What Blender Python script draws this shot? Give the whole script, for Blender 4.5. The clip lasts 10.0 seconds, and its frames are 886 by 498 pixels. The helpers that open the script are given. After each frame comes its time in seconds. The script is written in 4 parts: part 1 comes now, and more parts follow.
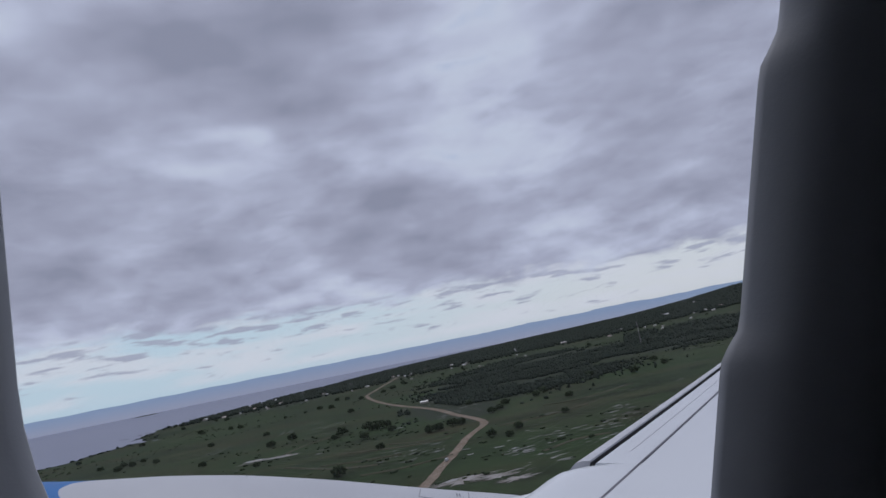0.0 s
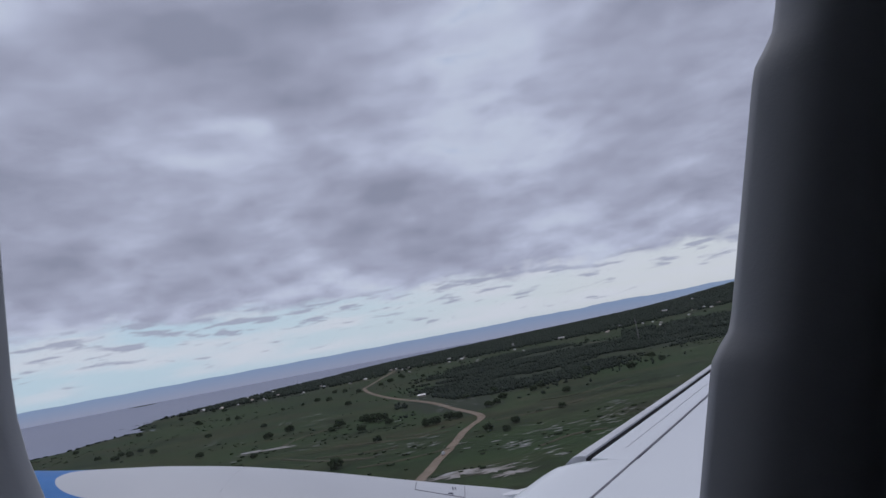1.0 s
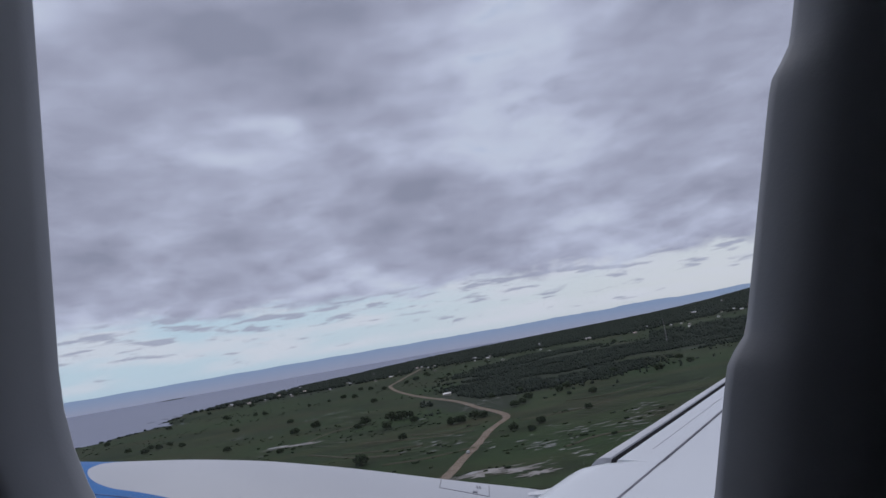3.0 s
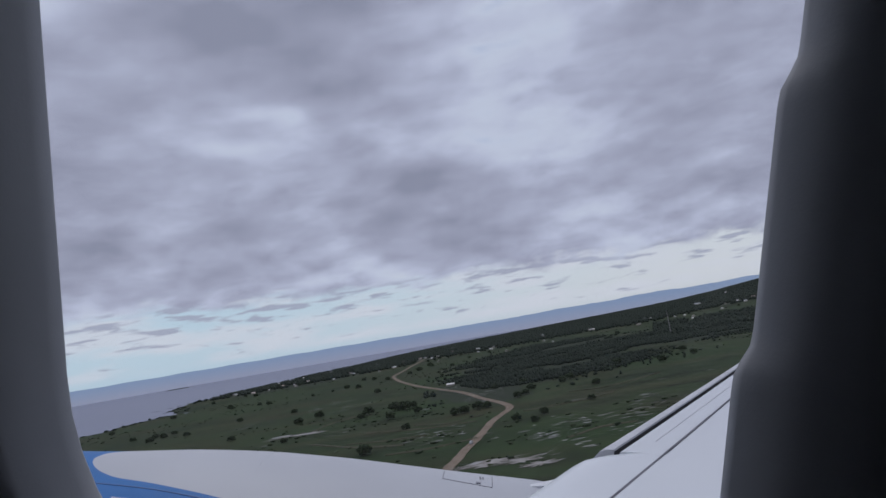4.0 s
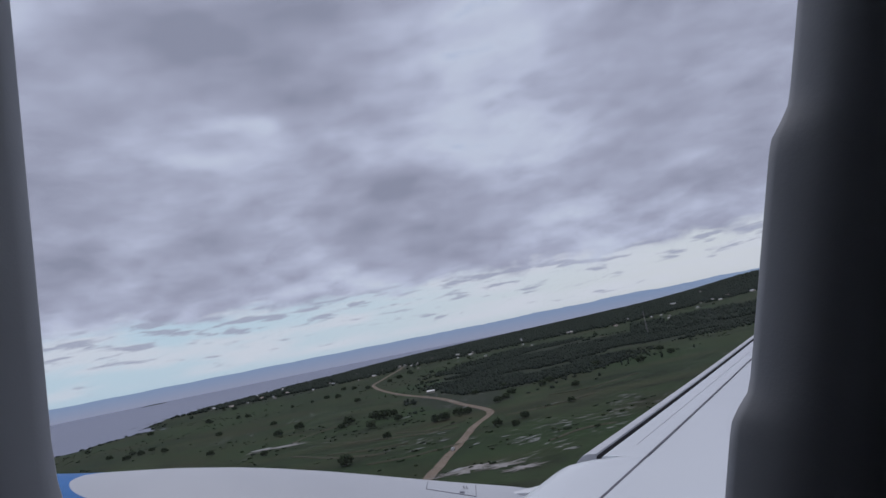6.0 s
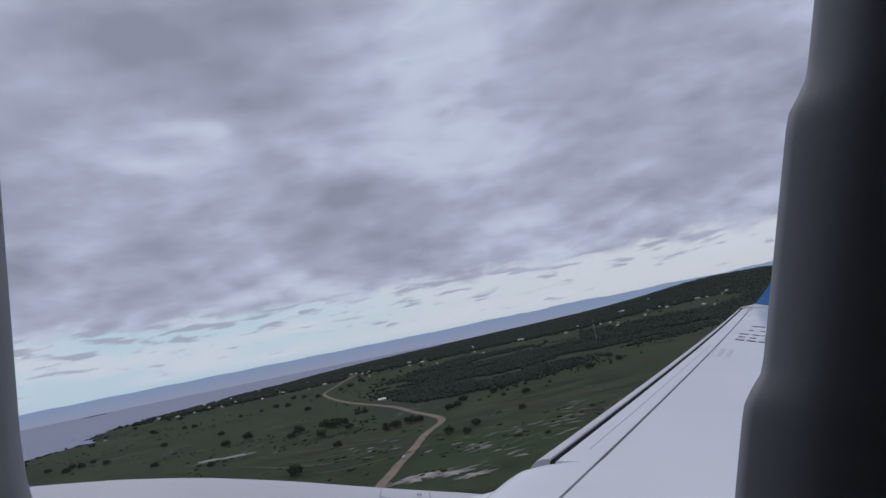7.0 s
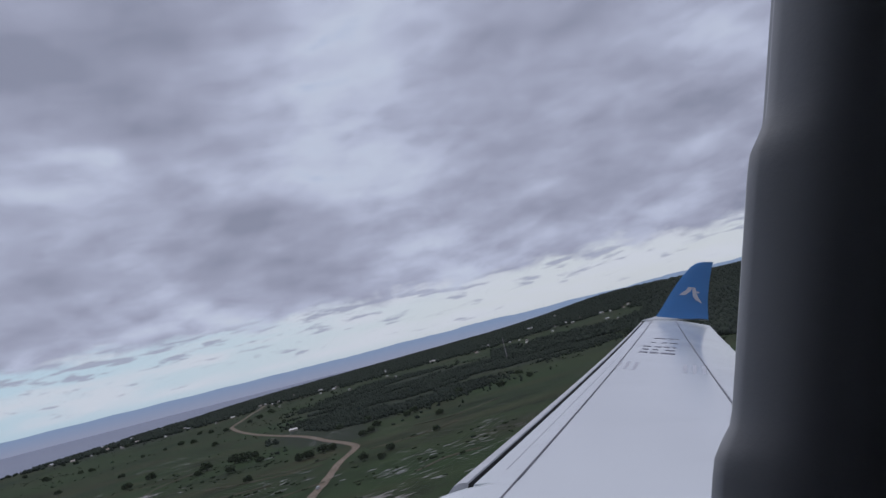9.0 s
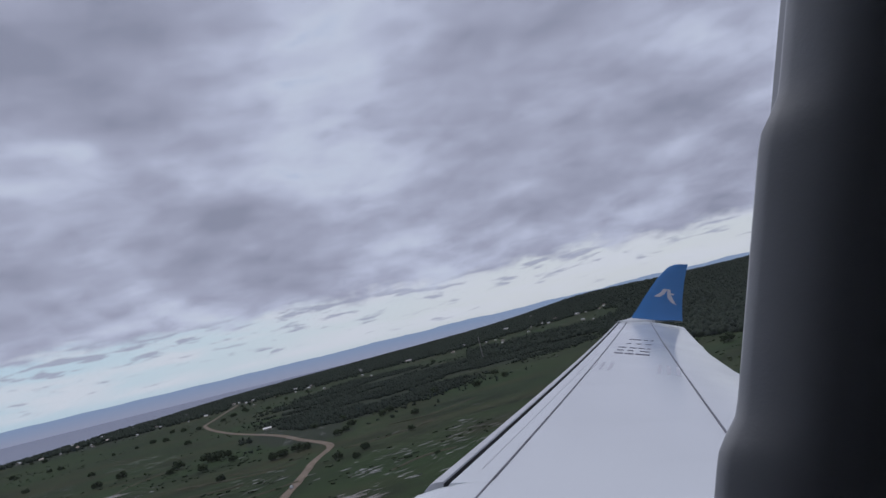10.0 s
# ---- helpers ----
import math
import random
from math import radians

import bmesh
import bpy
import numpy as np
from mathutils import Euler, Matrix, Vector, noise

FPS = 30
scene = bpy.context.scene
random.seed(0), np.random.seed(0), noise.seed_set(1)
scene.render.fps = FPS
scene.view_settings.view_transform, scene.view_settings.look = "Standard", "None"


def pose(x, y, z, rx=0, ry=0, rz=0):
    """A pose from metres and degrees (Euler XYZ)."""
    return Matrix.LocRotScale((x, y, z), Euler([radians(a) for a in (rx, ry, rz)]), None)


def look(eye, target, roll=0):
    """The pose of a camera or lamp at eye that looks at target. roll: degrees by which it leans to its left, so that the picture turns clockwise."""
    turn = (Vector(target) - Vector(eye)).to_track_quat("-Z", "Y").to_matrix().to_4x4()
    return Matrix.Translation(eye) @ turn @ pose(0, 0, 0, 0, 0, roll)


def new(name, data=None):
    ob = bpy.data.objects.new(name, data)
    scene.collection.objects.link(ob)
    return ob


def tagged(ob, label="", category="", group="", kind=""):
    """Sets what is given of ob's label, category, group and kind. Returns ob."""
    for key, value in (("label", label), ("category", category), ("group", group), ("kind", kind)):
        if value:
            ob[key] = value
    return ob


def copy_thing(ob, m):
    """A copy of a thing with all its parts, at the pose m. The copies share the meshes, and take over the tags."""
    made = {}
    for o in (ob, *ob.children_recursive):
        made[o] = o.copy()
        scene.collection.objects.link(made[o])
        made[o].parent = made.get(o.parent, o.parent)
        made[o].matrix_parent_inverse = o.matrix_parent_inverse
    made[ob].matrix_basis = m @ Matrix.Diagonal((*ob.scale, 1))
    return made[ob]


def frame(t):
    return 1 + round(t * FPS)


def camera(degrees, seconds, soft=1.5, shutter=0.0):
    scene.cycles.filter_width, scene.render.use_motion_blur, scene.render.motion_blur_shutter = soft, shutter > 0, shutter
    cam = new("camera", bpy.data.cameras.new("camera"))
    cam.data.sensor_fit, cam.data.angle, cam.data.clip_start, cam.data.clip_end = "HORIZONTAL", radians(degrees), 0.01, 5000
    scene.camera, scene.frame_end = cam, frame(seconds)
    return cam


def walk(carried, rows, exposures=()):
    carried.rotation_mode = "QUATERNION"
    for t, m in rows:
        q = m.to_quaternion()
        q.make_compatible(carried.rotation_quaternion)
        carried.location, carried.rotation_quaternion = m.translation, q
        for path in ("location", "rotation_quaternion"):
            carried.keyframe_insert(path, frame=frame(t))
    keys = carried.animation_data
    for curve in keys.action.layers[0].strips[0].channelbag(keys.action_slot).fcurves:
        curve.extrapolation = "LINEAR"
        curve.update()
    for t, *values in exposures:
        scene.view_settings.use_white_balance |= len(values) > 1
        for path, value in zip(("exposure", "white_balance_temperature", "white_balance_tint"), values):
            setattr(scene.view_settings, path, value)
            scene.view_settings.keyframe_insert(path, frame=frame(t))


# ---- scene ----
cam = camera(62.26, 10.0, soft=1.5)

# The airliner hangs over the land with its nose up and a little bank.
# Its own axes: x out along the right wing, y forward, z up; eye height is z = 0.
HEIGHT = 85.0
PITCH, BANK = radians(12.47), radians(2.27)
up = Vector((math.sin(BANK), math.sin(PITCH) * math.cos(BANK), math.cos(PITCH) * math.cos(BANK)))
out = (Vector((1, 0, 0)) - up * up.x).normalized()
ahead = up.cross(out)
AIR = Matrix.Translation((0, 0, HEIGHT)) @ Matrix((out, ahead, up)).to_4x4()


def seat_view(x, y, z, az, el, roll):
    """The camera in the cabin: azimuth forward of the wing's direction, elevation, lean."""
    a, e = radians(az), radians(el)
    way = Vector((math.cos(e) * math.cos(a), math.cos(e) * math.sin(a), math.sin(e)))
    side = Vector((math.sin(a), -math.cos(a), 0))
    top = side.cross(way)
    c, s = math.cos(radians(roll)), math.sin(radians(roll))
    m = Matrix((c * side + s * top, -s * side + c * top, -way)).transposed().to_4x4()
    m.translation = (x, y, z)
    return AIR @ m


SEAT = [
    (0.0, 1.5034, 0.0318, -0.0010, 1.20, 4.64, 1.23),
    (0.5, 1.5046, 0.0326, -0.0016, 1.52, 4.10, 1.58),
    (1.0, 1.5027, 0.0301, -0.0002, 1.12, 4.17, 1.91),
    (1.5, 1.5013, 0.0291, -0.0031, 1.50, 4.65, 2.34),
    (2.0, 1.4995, 0.0298, -0.0036, 2.20, 4.86, 2.55),
    (2.5, 1.4954, 0.0282, -0.0027, 2.95, 4.43, 2.71),
    (3.8, 1.4933, 0.0306, 0.0066, 3.36, 3.51, 2.52),
    (4.0, 1.4931, 0.0302, 0.0061, 3.47, 3.26, 2.77),
    (4.5, 1.4926, 0.0322, 0.0071, 3.80, 1.83, 3.37),
    (5.0, 1.4917, 0.0331, 0.0168, 3.50, 1.66, 2.27),
    (5.5, 1.4901, 0.0311, 0.0208, 2.76, 2.53, 1.94),
    (5.7, 1.4914, 0.0325, 0.0216, 2.59, 3.08, 1.57),
    (6.8, 1.5053, 0.0485, 0.0130, -1.68, 4.79, 1.01),
    (7.0, 1.5063, 0.0513, 0.0118, -2.06, 4.50, 1.20),
    (7.5, 1.5065, 0.0521, 0.0124, -2.22, 4.20, 0.99),
    (8.0, 1.5212, 0.0527, 0.0122, -3.94, 4.47, 0.33),
    (8.5, 1.5241, 0.0594, 0.0184, -7.06, 5.17, -0.93),
    (9.0, 1.5281, 0.0598, 0.0222, -9.21, 6.28, -1.27),
    (9.5, 1.5342, 0.0623, 0.0182, -10.09, 6.35, -0.68),
    (10.0, 1.5402, 0.0625, 0.0186, -10.99, 6.22, -0.77),
]
walk(cam, [(row[0], seat_view(*row[1:])) for row in SEAT])


# ---- world and light ----
world = bpy.data.worlds.new("overcast_sky")
scene.world = world
world.use_nodes = True
wt = world.node_tree
wt.nodes.clear()


def wnode(kind, **values):
    n = wt.nodes.new(kind)
    for key, value in values.items():
        if key in n.inputs:
            n.inputs[key].default_value = value
    return n


def wmath(op, a, b=None, clamp=False):
    n = wt.nodes.new("ShaderNodeMath")
    n.operation, n.use_clamp = op, clamp
    for i, v in enumerate((a, b)):
        if v is None:
            continue
        if isinstance(v, (int, float)):
            n.inputs[i].default_value = v
        else:
            wt.links.new(v, n.inputs[i])
    return n.outputs[0]


def wsmooth(v, a, b, lo, hi):
    n = wt.nodes.new("ShaderNodeMapRange")
    n.interpolation_type = "SMOOTHSTEP"
    wt.links.new(v, n.inputs[0])
    for i, k in enumerate((a, b, lo, hi)):
        n.inputs[i + 1].default_value = k
    return n.outputs[0]


def wmix(f, a, b):
    n = wt.nodes.new("ShaderNodeMix")
    n.data_type = "RGBA"
    for i, v in ((0, f), (6, a), (7, b)):
        if isinstance(v, (tuple, float)):
            n.inputs[i].default_value = v
        else:
            wt.links.new(v, n.inputs[i])
    return n.outputs[2]


SUN_EL, SUN_AZ = radians(66), radians(5)
way = wt.nodes.new("ShaderNodeTexCoord").outputs["Generated"]
split = wt.nodes.new("ShaderNodeSeparateXYZ")
wt.links.new(way, split.inputs[0])
wx, wy, wz = split.outputs
sky = wt.nodes.new("ShaderNodeTexSky")
sky.sky_type, sky.sun_disc, sky.sun_elevation, sky.sun_rotation = "NISHITA", False, SUN_EL, math.pi / 2 - SUN_AZ
high = wmath("MAXIMUM", wz, 0.0)
# the cloud deck as a level layer overhead, drawn together towards the horizon
rise = wmath("ARCSINE", wz)
level = wmath("SQRT", wmath("MAXIMUM", wmath("SUBTRACT", 1.0, wmath("MULTIPLY", wz, wz)), 0.0001))
reach = wmath("DIVIDE", wmath("MULTIPLY", wmath("POWER", 2.718, wmath("MULTIPLY", wmath("MAXIMUM", rise, 0.0), -2.4)), 4.0), level)
px, py = wmath("MULTIPLY", wx, reach), wmath("MULTIPLY", wy, reach)
bearing = wmath("ARCTAN2", wy, wx)
flat = wt.nodes.new("ShaderNodeCombineXYZ")
wt.links.new(px, flat.inputs[0])
wt.links.new(py, flat.inputs[1])


def cloud_noise(scale, detail, rough, distort, shift, stretch=(1, 1, 1), base=None):
    m = wt.nodes.new("ShaderNodeMapping")
    m.inputs["Location"].default_value, m.inputs["Scale"].default_value = shift, stretch
    wt.links.new(base or flat.outputs[0], m.inputs[0])
    n = wnode("ShaderNodeTexNoise", Scale=scale, Detail=detail, Roughness=rough, Distortion=distort)
    wt.links.new(m.outputs[0], n.inputs["Vector"])
    return n.outputs[0]


def puffs(scale, shift, smooth):
    """Rounded cells of the deck, 0 at a cell's middle."""
    m = wt.nodes.new("ShaderNodeMapping")
    m.inputs["Location"].default_value = shift
    wt.links.new(flat.outputs[0], m.inputs[0])
    warp = wnode("ShaderNodeTexNoise", Scale=scale * 1.3, Detail=4.0, Roughness=0.5)
    wt.links.new(m.outputs[0], warp.inputs["Vector"])
    add = wt.nodes.new("ShaderNodeVectorMath")
    add.operation = "MULTIPLY_ADD"
    wt.links.new(warp.outputs["Color"], add.inputs[0])
    add.inputs[1].default_value = (0.75 / scale, 0.75 / scale, 0)
    wt.links.new(m.outputs[0], add.inputs[2])
    n = wnode("ShaderNodeTexVoronoi", Scale=scale, Smoothness=smooth)
    n.feature = "SMOOTH_F1"
    wt.links.new(add.outputs[0], n.inputs["Vector"])
    return n.outputs["Distance"]


def centred(v, gain):
    return wmath("MULTIPLY", wmath("SUBTRACT", v, 0.5), gain)


def lump(bear, up_at, half_wide, half_high, gain):
    """One bank (gain above 0) or thin place of the deck, at a bearing and height in degrees."""
    dx = wmath("MULTIPLY", wmath("SUBTRACT", bearing, radians(bear)), 1 / radians(half_wide))
    dy = wmath("MULTIPLY", wmath("SUBTRACT", rise, radians(up_at)), 1 / radians(half_high))
    r = wmath("ADD", wmath("MULTIPLY", dx, dx), wmath("MULTIPLY", dy, dy))
    return wmath("MULTIPLY", wmath("POWER", 2.718, wmath("MULTIPLY", r, -1.0)), gain)


big = cloud_noise(0.9, 2.0, 0.4, 0.0, (3.1, 1.7, 0))
mid = cloud_noise(2.3, 5.0, 0.47, 0.3, (0.4, 5.2, 0))
fine = cloud_noise(9.0, 5.0, 0.55, 0.2, (7.7, 2.1, 0))
cells = puffs(2.3, (1.3, 0.2, 0), 0.14)
curls = puffs(6.0, (4.3, 2.2, 0), 0.08)
thick = wmath("ADD", wmath("ADD", centred(big, 0.42), centred(mid, 0.42)), wmath("ADD", centred(fine, 0.26), wmath("MULTIPLY", wmath("SUBTRACT", 0.42, cells), 0.42)))
thick = wmath("ADD", wmath("ADD", thick, wmath("MULTIPLY", wmath("SUBTRACT", 0.42, curls), 0.26)), 0.508)
LUMPS = ((27, 19, 10, 4.5, 0.16), (20, 25, 10, 4, 0.11), (-3, 22, 9, 4.5, -0.05), (12, 23, 8, 3, 0.05), (14.2, 18.5, 2.6, 0.7, -0.13), (12.6, 17.7, 1.5, 0.9, -0.13), (16.0, 18.0, 3.0, 1.6, -0.05), (10, 16.6, 4, 0.8, -0.07), (2, 11.3, 5, 1.6, 0.12), (18, 11.5, 6, 1.8, 0.07), (22, 15, 7, 1.6, -0.07), (-18.9, 10, 2.4, 1.6, -0.15), (10.7, 7.9, 2.2, 0.7, -0.12), (-12, 9.5, 6, 1.6, 0.08), (-20, 16, 8, 2.5, 0.07), (-12, 13.5, 5, 1.2, -0.08), (-30, 13, 8, 4, 0.05), (38, 18, 9, 6, 0.10))
for values in LUMPS:
    thick = wmath("ADD", thick, lump(*values))
# the deck ends low over the horizon in a ragged edge, lower towards the south
rag = wmath("ADD", centred(cloud_noise(4.5, 6.0, 0.6, 0.0, (2.0, 9.0, 0)), 0.075), wmath("MULTIPLY", wy, 0.030))
edge = wmath("SUBTRACT", wz, wmath("ADD", rag, 0.070))
deck = wsmooth(edge, -0.012, 0.012, 0.0, 1.0)
thin = wsmooth(thick, 0.20, 0.34, 0.15, 1.0)
ramp = wt.nodes.new("ShaderNodeValToRGB")
wt.links.new(thick, ramp.inputs[0])
stops = ((0.32, (0.525, 0.578, 0.715)), (0.41, (0.462, 0.502, 0.652)), (0.49, (0.392, 0.422, 0.558)), (0.60, (0.330, 0.352, 0.470)), (0.76, (0.255, 0.275, 0.373)))
while len(ramp.color_ramp.elements) < len(stops):
    ramp.color_ramp.elements.new(0.5)
for e, (p, c) in zip(ramp.color_ramp.elements, stops):
    e.position, e.color = p, (*c, 1)
blue = wt.nodes.new("ShaderNodeMix")
blue.data_type, blue.blend_type = "RGBA", "MULTIPLY"
blue.inputs[0].default_value = 1.0
wt.links.new(sky.outputs[0], blue.inputs[6])
blue.inputs[7].default_value = (0.10, 0.10, 0.10, 1)
# pale cyan low in the north, cream towards the south, blue higher up
low_sky = wmix(wsmooth(wy, -0.35, 0.45, 0.0, 1.0), (0.590, 0.635, 0.715, 1), (0.455, 0.605, 0.745, 1))
pale = wmix(wsmooth(wz, 0.05, 0.22, 0.0, 1.0), low_sky, (0.345, 0.420, 0.625, 1))
clear = wmix(0.88, blue.outputs[2], pale)
# soft streaks and small flat-bottomed clouds in the clear belt
low = wt.nodes.new("ShaderNodeCombineXYZ")
wt.links.new(wy, low.inputs[0])
wt.links.new(wmath("MULTIPLY", high, 5.6), low.inputs[1])
belt = wmath("MULTIPLY", wsmooth(wz, 0.004, 0.012, 0.0, 1.0), wsmooth(wz, 0.10, 0.13, 1.0, 0.0))
veil = wmath("MULTIPLY", wsmooth(cloud_noise(5.5, 5.0, 0.55, 0.2, (4.0, 1.0, 0), base=low.outputs[0]), 0.40, 0.62, 0.0, 0.85), belt)
clear = wmix(veil, clear, (0.600, 0.635, 0.725, 1))
heap = wmath("ADD", cloud_noise(21.0, 6.0, 0.55, 0.15, (1.5, 7.0, 0), base=low.outputs[0]), wsmooth(wz, 0.008, 0.065, -0.06, 0.055))
flat_clouds = wmath("MULTIPLY", wsmooth(heap, 0.545, 0.66, 0.0, 0.9), belt)
clear = wmix(flat_clouds, clear, (0.345, 0.375, 0.490, 1))
shade = wmix(wmath("MULTIPLY", deck, thin), clear, ramp.outputs[0])
# an overcast sky is brighter overhead
# and its unseen half, away from the sun, is dimmed to shade the cowling
lift = wmath("MULTIPLY", wsmooth(wz, 0.42, 0.95, 1.0, 1.25), wsmooth(wx, -0.6, 0.5, 0.6, 1.0))
brighter = wt.nodes.new("ShaderNodeVectorMath")
brighter.operation = "SCALE"
wt.links.new(shade, brighter.inputs[0])
wt.links.new(lift, brighter.inputs["Scale"])
shade = brighter.outputs[0]
back = wnode("ShaderNodeBackground", Strength=1.0)
wt.links.new(shade, back.inputs[0])
wt.links.new(back.outputs[0], wnode("ShaderNodeOutputWorld").inputs[0])

sun = new("sun", bpy.data.lights.new("sun", "SUN"))
sun.data.energy, sun.data.angle, sun.data.color = 0.75, radians(30), (1.0, 0.96, 0.9)
sun.matrix_world = look((0, 0, 0), (-math.cos(SUN_EL) * math.cos(SUN_AZ), -math.cos(SUN_EL) * math.sin(SUN_AZ), -math.sin(SUN_EL)))


# ---- materials ----
class Mat:
    """A node material with short hands for its graph."""

    def __init__(self, name, color=(0.5, 0.5, 0.5), rough=0.6, metal=0.0, spec=0.5):
        self.m = bpy.data.materials.new(name)
        self.m.use_nodes = True
        self.t = self.m.node_tree
        self.b = self.t.nodes["Principled BSDF"]
        self.b.inputs["Base Color"].default_value = (*color, 1)
        self.b.inputs["Roughness"].default_value = rough
        self.b.inputs["Metallic"].default_value = metal
        self.b.inputs["Specular IOR Level"].default_value = spec

    def node(self, kind, **values):
        n = self.t.nodes.new(kind)
        for k, v in values.items():
            n.inputs[k].default_value = v
        return n

    def link(self, a, b):
        self.t.links.new(a, b)

    def coord(self, stretch=(1, 1, 1)):
        m = self.node("ShaderNodeMapping", Scale=stretch)
        self.link(self.node("ShaderNodeTexCoord").outputs["Object"], m.inputs[0])
        return m.outputs[0]

    def noise(self, scale, detail=4.0, rough=0.55, at=None, distort=0.0):
        n = self.node("ShaderNodeTexNoise", Scale=scale, Detail=detail, Roughness=rough, Distortion=distort)
        self.link(at or self.coord(), n.inputs["Vector"])
        return n.outputs[0]

    def calc(self, op, a, b=0.0, clamp=False):
        n = self.node("ShaderNodeMath")
        n.operation, n.use_clamp = op, clamp
        for i, v in enumerate((a, b)):
            if isinstance(v, (int, float)):
                n.inputs[i].default_value = v
            else:
                self.link(v, n.inputs[i])
        return n.outputs[0]

    def ramp(self, value, stops):
        n = self.node("ShaderNodeValToRGB")
        self.link(value, n.inputs[0])
        while len(n.color_ramp.elements) < len(stops):
            n.color_ramp.elements.new(0.5)
        for e, (p, c) in zip(n.color_ramp.elements, stops):
            e.position, e.color = p, (*c, 1) if isinstance(c, tuple) else (c, c, c, 1)
        return n.outputs[0]

    def mix(self, f, a, b, blend="MIX"):
        n = self.node("ShaderNodeMix")
        n.data_type, n.blend_type = "RGBA", blend
        for i, v in ((0, f), (6, a), (7, b)):
            if isinstance(v, tuple):
                n.inputs[i].default_value = (*v, 1)
            elif isinstance(v, (int, float)):
                n.inputs[i].default_value = v
            else:
                self.link(v, n.inputs[i])
        return n.outputs[2]

    def color(self, socket):
        self.link(socket, self.b.inputs["Base Color"])
        return self

    def roughness(self, socket):
        self.link(socket, self.b.inputs["Roughness"])
        return self

    def bump(self, socket, strength=0.3, distance=0.01):
        n = self.node("ShaderNodeBump", Strength=strength, Distance=distance)
        self.link(socket, n.inputs["Height"])
        self.link(n.outputs[0], self.b.inputs["Normal"])
        return self


def painted(name, color, rough=0.32, dirt=0.12):
    """Aircraft paint: a slight gloss, faint streaks along the airflow and dull patches."""
    m = Mat(name, color, rough)
    streak = m.noise(3.0, 5.0, 0.6, m.coord((2.2, 0.35, 2.2)))
    patch = m.noise(0.9, 3.0)
    worn = m.calc("ADD", m.calc("MULTIPLY", streak, 0.6), m.calc("MULTIPLY", patch, 0.4))
    dull = tuple(c * (1 - dirt * 1.6) for c in color)
    m.color(m.ramp(worn, ((0.35, dull), (0.58, color))))
    m.roughness(m.ramp(m.noise(0.5, 2.0), ((0.3, rough - 0.02), (0.7, rough + 0.06))))
    return m


white_paint = painted("white_paint", (0.80, 0.81, 0.83), 0.34, 0.07)
wing_paint = painted("wing_paint", (0.78, 0.81, 0.832), 0.14, 0.02)
blue_paint = painted("blue_paint", (0.050, 0.245, 0.60), 0.33, 0.08)
slat_paint = painted("slat_paint", (0.62, 0.63, 0.66), 0.35, 0.12)
bare_metal = painted("bare_metal", (0.6, 0.6, 0.62), 0.3, 0.1)
bare_metal.b.inputs["Metallic"].default_value = 0.9
seam = Mat("seam_sealant", (0.09, 0.09, 0.11), 0.6)
seam.color(seam.ramp(seam.noise(6.0), ((0.3, (0.06, 0.06, 0.08)), (0.7, (0.16, 0.16, 0.19)))))
faint_seam = Mat("faint_seam", (0.55, 0.56, 0.60), 0.5)
# grey tones for the painted shade of the landing-light hollow
hollow_shade = Mat("hollow_shade", rough=0.5)
hollow_shade.color(hollow_shade.ramp(hollow_shade.noise(9.0, 3.0), ((0.35, (0.16, 0.16, 0.18)), (0.65, (0.30, 0.30, 0.32)))))
# near-black colour standing in for the shade in the slat gap
gap_shade = Mat("slat_gap_shade", (0.035, 0.035, 0.04), 0.7)
marking = Mat("grey_marking", (0.17, 0.17, 0.21), 0.5)
faded = Mat("faded_marking", (0.58, 0.59, 0.64), 0.4)
sign_white = Mat("sign_white", (0.72, 0.70, 0.74), 0.5)
sign_blue = Mat("sign_blue", (0.05, 0.14, 0.36), 0.5)
fan_black = Mat("fan_black", (0.02, 0.02, 0.022), 0.4)

lip_plastic = Mat("surround_plastic", (0.46, 0.47, 0.49), 0.5)
lip_plastic.color(lip_plastic.ramp(lip_plastic.noise(14.0, 5.0), ((0.3, (0.385, 0.395, 0.415)), (0.7, (0.445, 0.455, 0.475)))))
lip_plastic.bump(lip_plastic.noise(900.0, 2.0), 0.12, 0.0004)
liner = Mat("liner_plastic", (0.36, 0.37, 0.40), 0.5)
liner.color(liner.ramp(liner.noise(14.0, 5.0), ((0.3, (0.37, 0.38, 0.41)), (0.7, (0.44, 0.45, 0.48)))))
liner.bump(liner.noise(900.0, 2.0), 0.12, 0.0004)
cabin_dark = Mat("cabin_trim", (0.34, 0.34, 0.38), 0.75)
cabin_dark.color(cabin_dark.ramp(cabin_dark.noise(5.0), ((0.3, (0.50, 0.50, 0.55)), (0.7, (0.60, 0.60, 0.65)))))
gasket = Mat("gasket_rubber", (0.30, 0.31, 0.33), 0.55)

pane_mat = Mat("window_acrylic")
mixer = pane_mat.node("ShaderNodeMixShader", Fac=0.02)
pane_mat.link(pane_mat.node("ShaderNodeBsdfTransparent", Color=(0.97, 0.975, 0.98, 1)).outputs[0], mixer.inputs[1])
pane_mat.link(pane_mat.node("ShaderNodeBsdfGlossy", Roughness=0.05).outputs[0], mixer.inputs[2])
# a trace of translucency, added as a haze veil that lifts dark tones
haze_veil = pane_mat.node("ShaderNodeMixShader", Fac=0.011)
pane_mat.link(mixer.outputs[0], haze_veil.inputs[1])
pane_mat.link(pane_mat.node("ShaderNodeBsdfTranslucent", Color=(0.85, 0.87, 0.9, 1)).outputs[0], haze_veil.inputs[2])
pane_mat.link(haze_veil.outputs[0], pane_mat.t.nodes["Material Output"].inputs[0])

